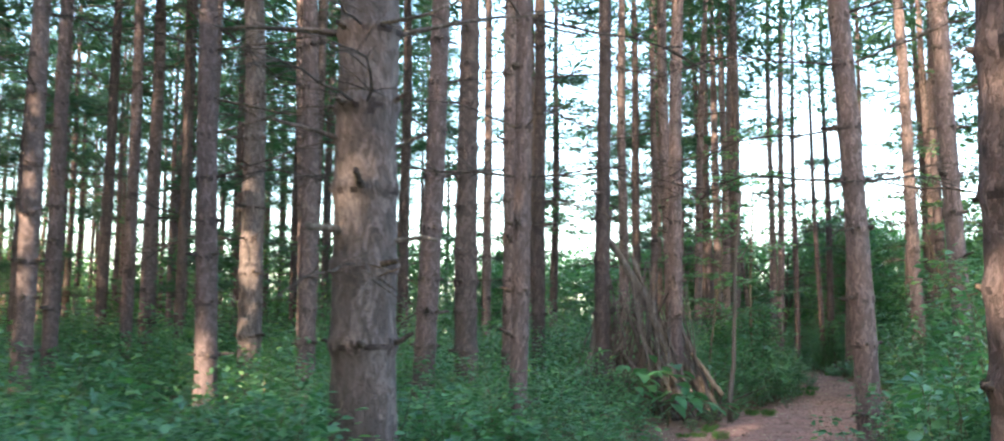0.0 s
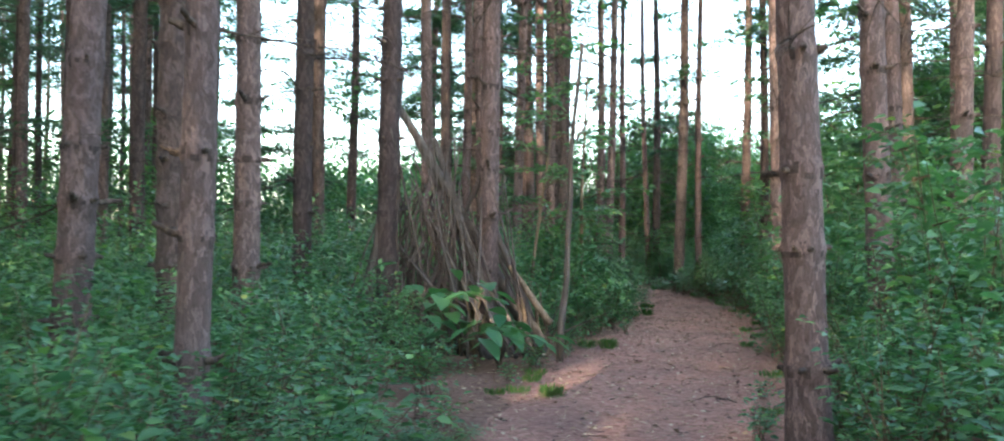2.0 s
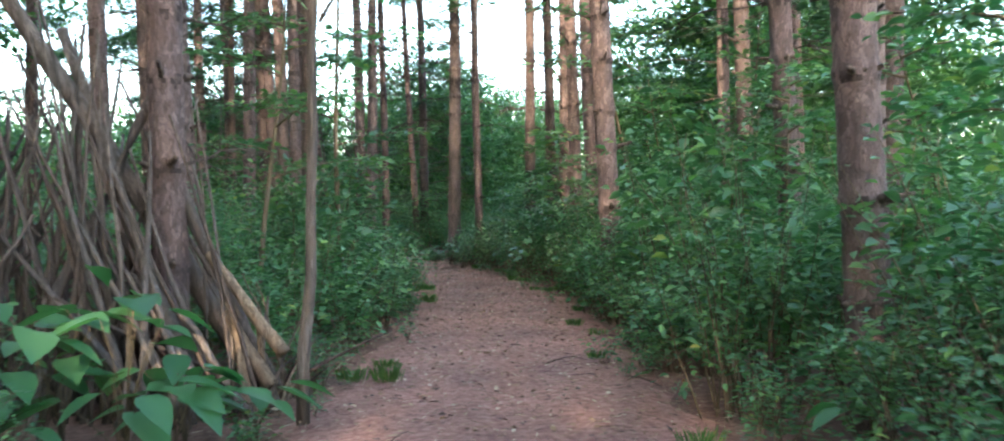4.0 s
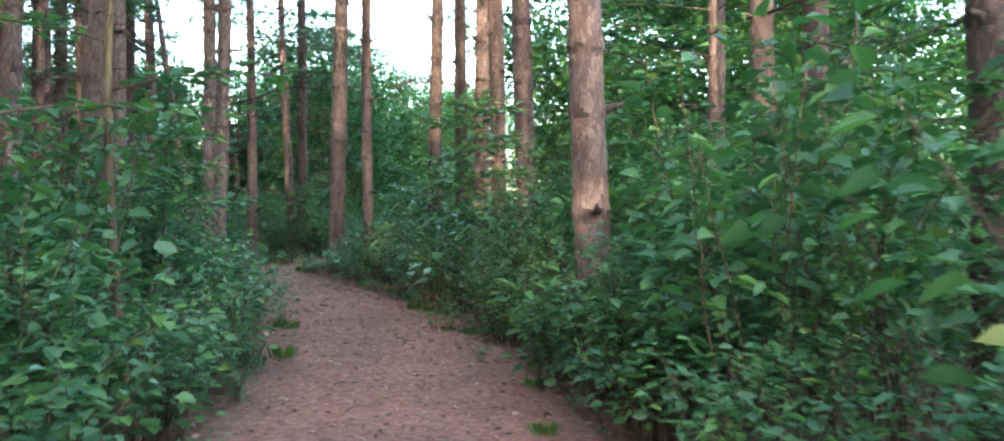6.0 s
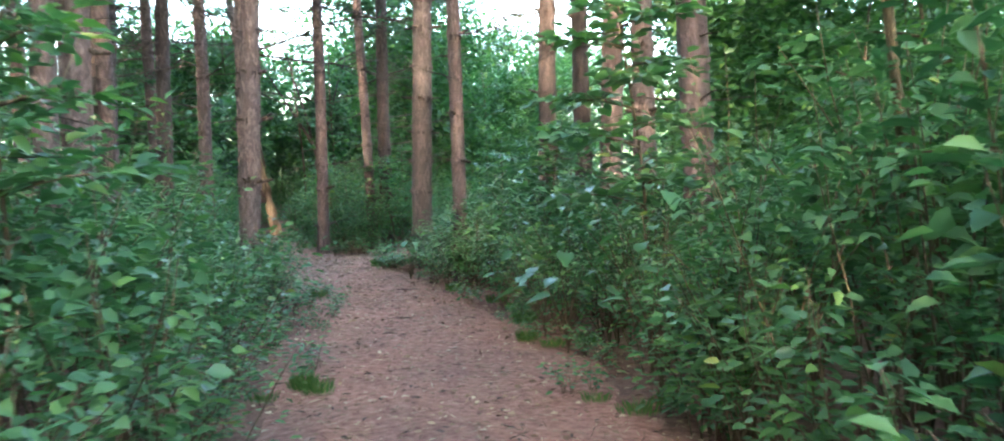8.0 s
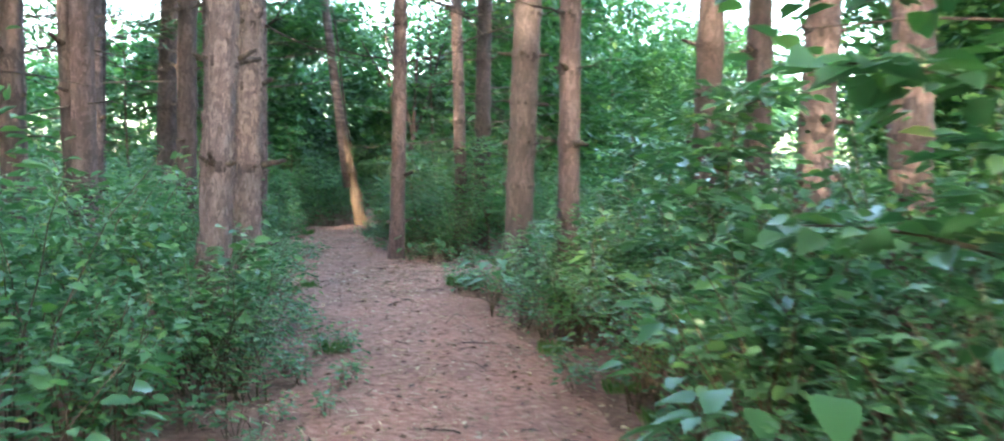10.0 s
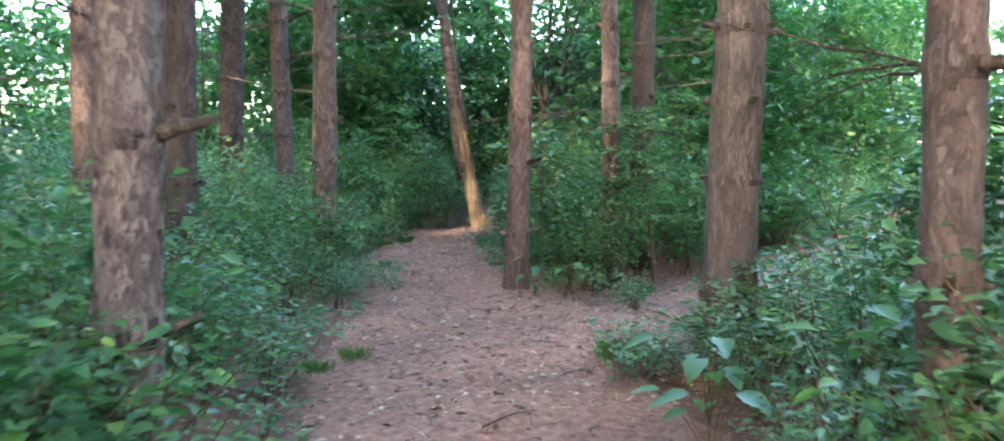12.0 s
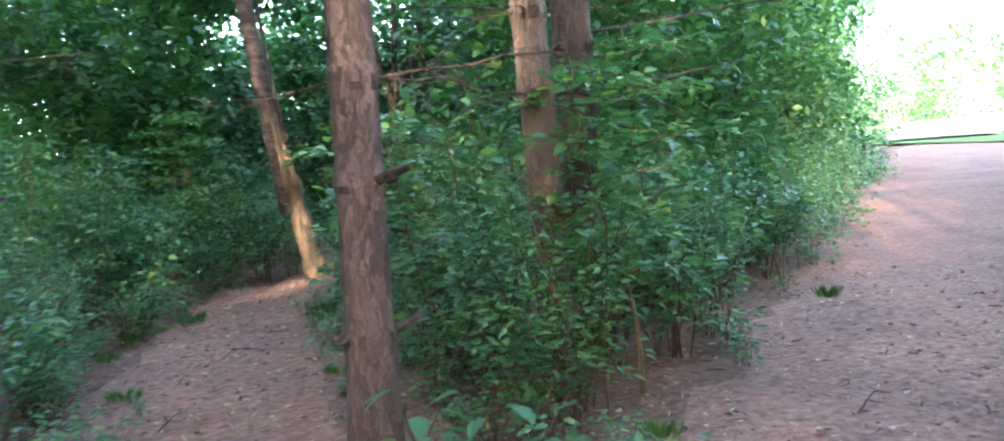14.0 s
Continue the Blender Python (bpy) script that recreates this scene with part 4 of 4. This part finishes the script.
# ---- broken snag at the end of the trail ----
snag = tagged(new("broken_snag"), "leaning dead pine with its foot split open to orange wood", "tree")
t = np.linspace(0, 1, 14)
foot = np.array([11.66, 41.17, -0.05])
put("split_base", tube_mesh("split_base", [tube(foot + t[:, None] * np.array([-0.30, 0.07, 1.6]), 0.17 - 0.09 * t + 0.025 * np.sin(t * 17), 11, 0.10, 3)], PALE_WOOD), snag, None, "splintered orange-brown wood")
t2 = np.linspace(0, 1, 20)
put("trunk", tube_mesh("trunk", [tube(foot + [-0.30, 0.12, 0.95] + t2[:, None] * np.array([-1.25, 0.3, 9.5]), 0.125 - 0.06 * t2, 11, 0.04, 4)], BARK), snag)
for n in range(5):
    stick("splinter", foot + [-0.20 - 0.04 * n, -0.12, 1.3], foot + [-0.36 - 0.05 * n, -0.16 + 0.03 * n, 2.0 + 0.18 * n], 0.03, 0.004, PALE_WOOD, snag, 50 + n)
stick("bare_strip", foot + [-0.28, -0.04, 1.9], foot + [-0.80, 0.0, 5.4], 0.03, 0.018, GREY_WOOD, snag, 60, "pale barkless strip of wood")
forked = tagged(new("forked_tree"), "small dark forked broadleaf tree behind the snag", "tree")
b = np.array([12.9, 42.2, -0.05])
stick("trunk", b, b + [0.3, 0.1, 2.3], 0.085, 0.06, BARK_DARK, forked, 71)
for n, e in enumerate([(1.3, 0.3, 5.2), (-0.5, 0.3, 5.4), (0.4, 0.0, 5.8), (-1.1, 0, 4.6)]):
    stick("limb", b + [0.28, 0.1, 2.1 + 0.1 * n], b + e, 0.05, 0.015, BARK_DARK, forked, 72 + n)


# ---- litter, twigs, tufts ----
def along(count, spread, lo, hi, seed):
    """Places on and beside the trails."""
    r = np.random.default_rng(seed)
    line = np.concatenate([q for q in LINES[:2]])
    line = line[(line[:, 1] > lo) & (line[:, 1] < hi) & (line[:, 0] < 22)]
    q = line[r.integers(0, len(line), count)]
    a, m = r.uniform(0, 6.28, count), np.sqrt(r.uniform(0, 1, count))
    return np.stack([q[:, 0] + np.cos(a) * m * (q[:, 2] / 2 + spread), q[:, 1] + np.sin(a) * m * (q[:, 2] / 2 + spread)], -1)


def litter(count, length, wide, spread, seed, name, label, mat):
    r = np.random.default_rng(seed)
    q = along(count, spread, 3, 40, seed)
    p = np.stack([q[:, 0], q[:, 1], np.array([max(lay(x, y) - 0.03, 0.014) for x, y in q]) + r.uniform(0.004, 0.02, count)], -1)
    v, f = leaves(p, r.normal(0, 1, (count, 3)) * [1, 1, 0.1], r.normal(0, 0.25, (count, 3)) + [0, 0, 1], r.uniform(0.5, 1.5, count) * length, wide, False)
    tagged(put(name, grid_mesh(name, v, f, mat)), label, "leaf litter", kind="stuff")


litter(26000, 0.075, 0.10, 0.7, 1, "needle_litter", "reddish-brown fallen pine needles on the trail", LITTER)
litter(15000, 0.042, 0.6, 0.8, 2, "fallen_leaves", "small dry brown leaves and bark flakes on the trail", LITTER)
litter(2600, 0.055, 0.35, 0.6, 3, "bark_flakes", "dark bark flakes scattered on the trail", TWIG)
TWIGS = [branch_mesh("twig", 90 + k, [0.18, 0.3, 0.42, 0.6][k], 0.007, [0, 1, 1, 2][k]) for k in range(4)]
for n, (x, y) in enumerate(along(110, 0.5, 4, 39, 11)):
    ob = put("twig", TWIGS[n % 4], None, pose(x, y, max(lay(x, y) - 0.03, 0.014) + 0.008, rng.uniform(-8, 8), rng.uniform(-4, 4), rng.uniform(0, 360)) @ Matrix.Scale(rng.uniform(0.3, 0.7), 4))
    tagged(ob, "small dead twig lying on the needle litter", "twig", "fallen twigs")


def tuft_mesh(seed, blades, h):
    r = np.random.default_rng(seed)
    a = r.uniform(0, 6.28, blades)
    p = np.stack([np.cos(a), np.sin(a), 0 * a], -1) * r.uniform(0, 0.10, blades)[:, None]
    d = np.stack([np.cos(a) * 0.45, np.sin(a) * 0.45, r.uniform(0.8, 2.4, blades)], -1)
    v, f = leaves(p, d, np.stack([-np.cos(a), -np.sin(a), 0.6 + 0 * a], -1), r.uniform(0.4, 1.2, blades) * h, 0.03)
    return grid_mesh("grass_tuft", v, f, GRASS)


TUFTS = [tuft_mesh(k, 150, 0.08 + 0.02 * k) for k in range(3)]
spots = [(2.2, 10.75), (2.05, 10.3)]
for x, y in along(300, 0.35, 8, 40, 21):
    d, left = off_trail(x, y)
    if -0.35 < d < 0.35 and noise.noise(Vector((x * 0.6, y * 0.6, 6.0))) > 0.0:
        spots.append((x, y))
for n, (x, y) in enumerate(spots):
    ob = put("grass_tuft", TUFTS[n % 3], None, pose(x, y, max(lay(x, y) - 0.03, 0.012), 0, 0, n * 67) @ Matrix.Scale(rng.uniform(0.7, 1.2), 4))
    tagged(ob, "small tuft of green grass at the trail's edge", "grass", "grass tufts", "thing")
SEEDLINGS = [shrub_meshes(200 + k, 0.15, 66, 0.6) for k in range(2)]
for n, (x, y) in enumerate(along(760, 0.6, 6, 40, 31)):
    d, left = off_trail(x, y)
    if d < -0.4 or d > 0.5 or (d < 0 and noise.noise(Vector((x * 0.7, y * 0.7, 2.0))) < 0.05):
        continue
    ob = tagged(new("seedling"), "low leafy seedling at the trail's edge", "plant", "seedlings")
    ob.matrix_basis = pose(x, y, max(lay(x, y) - 0.03, 0.012), 0, 0, n * 71)
    s = rng.uniform(0.14, 0.34)
    for q, kind in zip(("stem", "foliage"), SEEDLINGS[n % 2]):
        tagged(put(q, kind, ob, Matrix.Diagonal((s * 1.3, s * 1.3, s, 1))), kind="stuff")
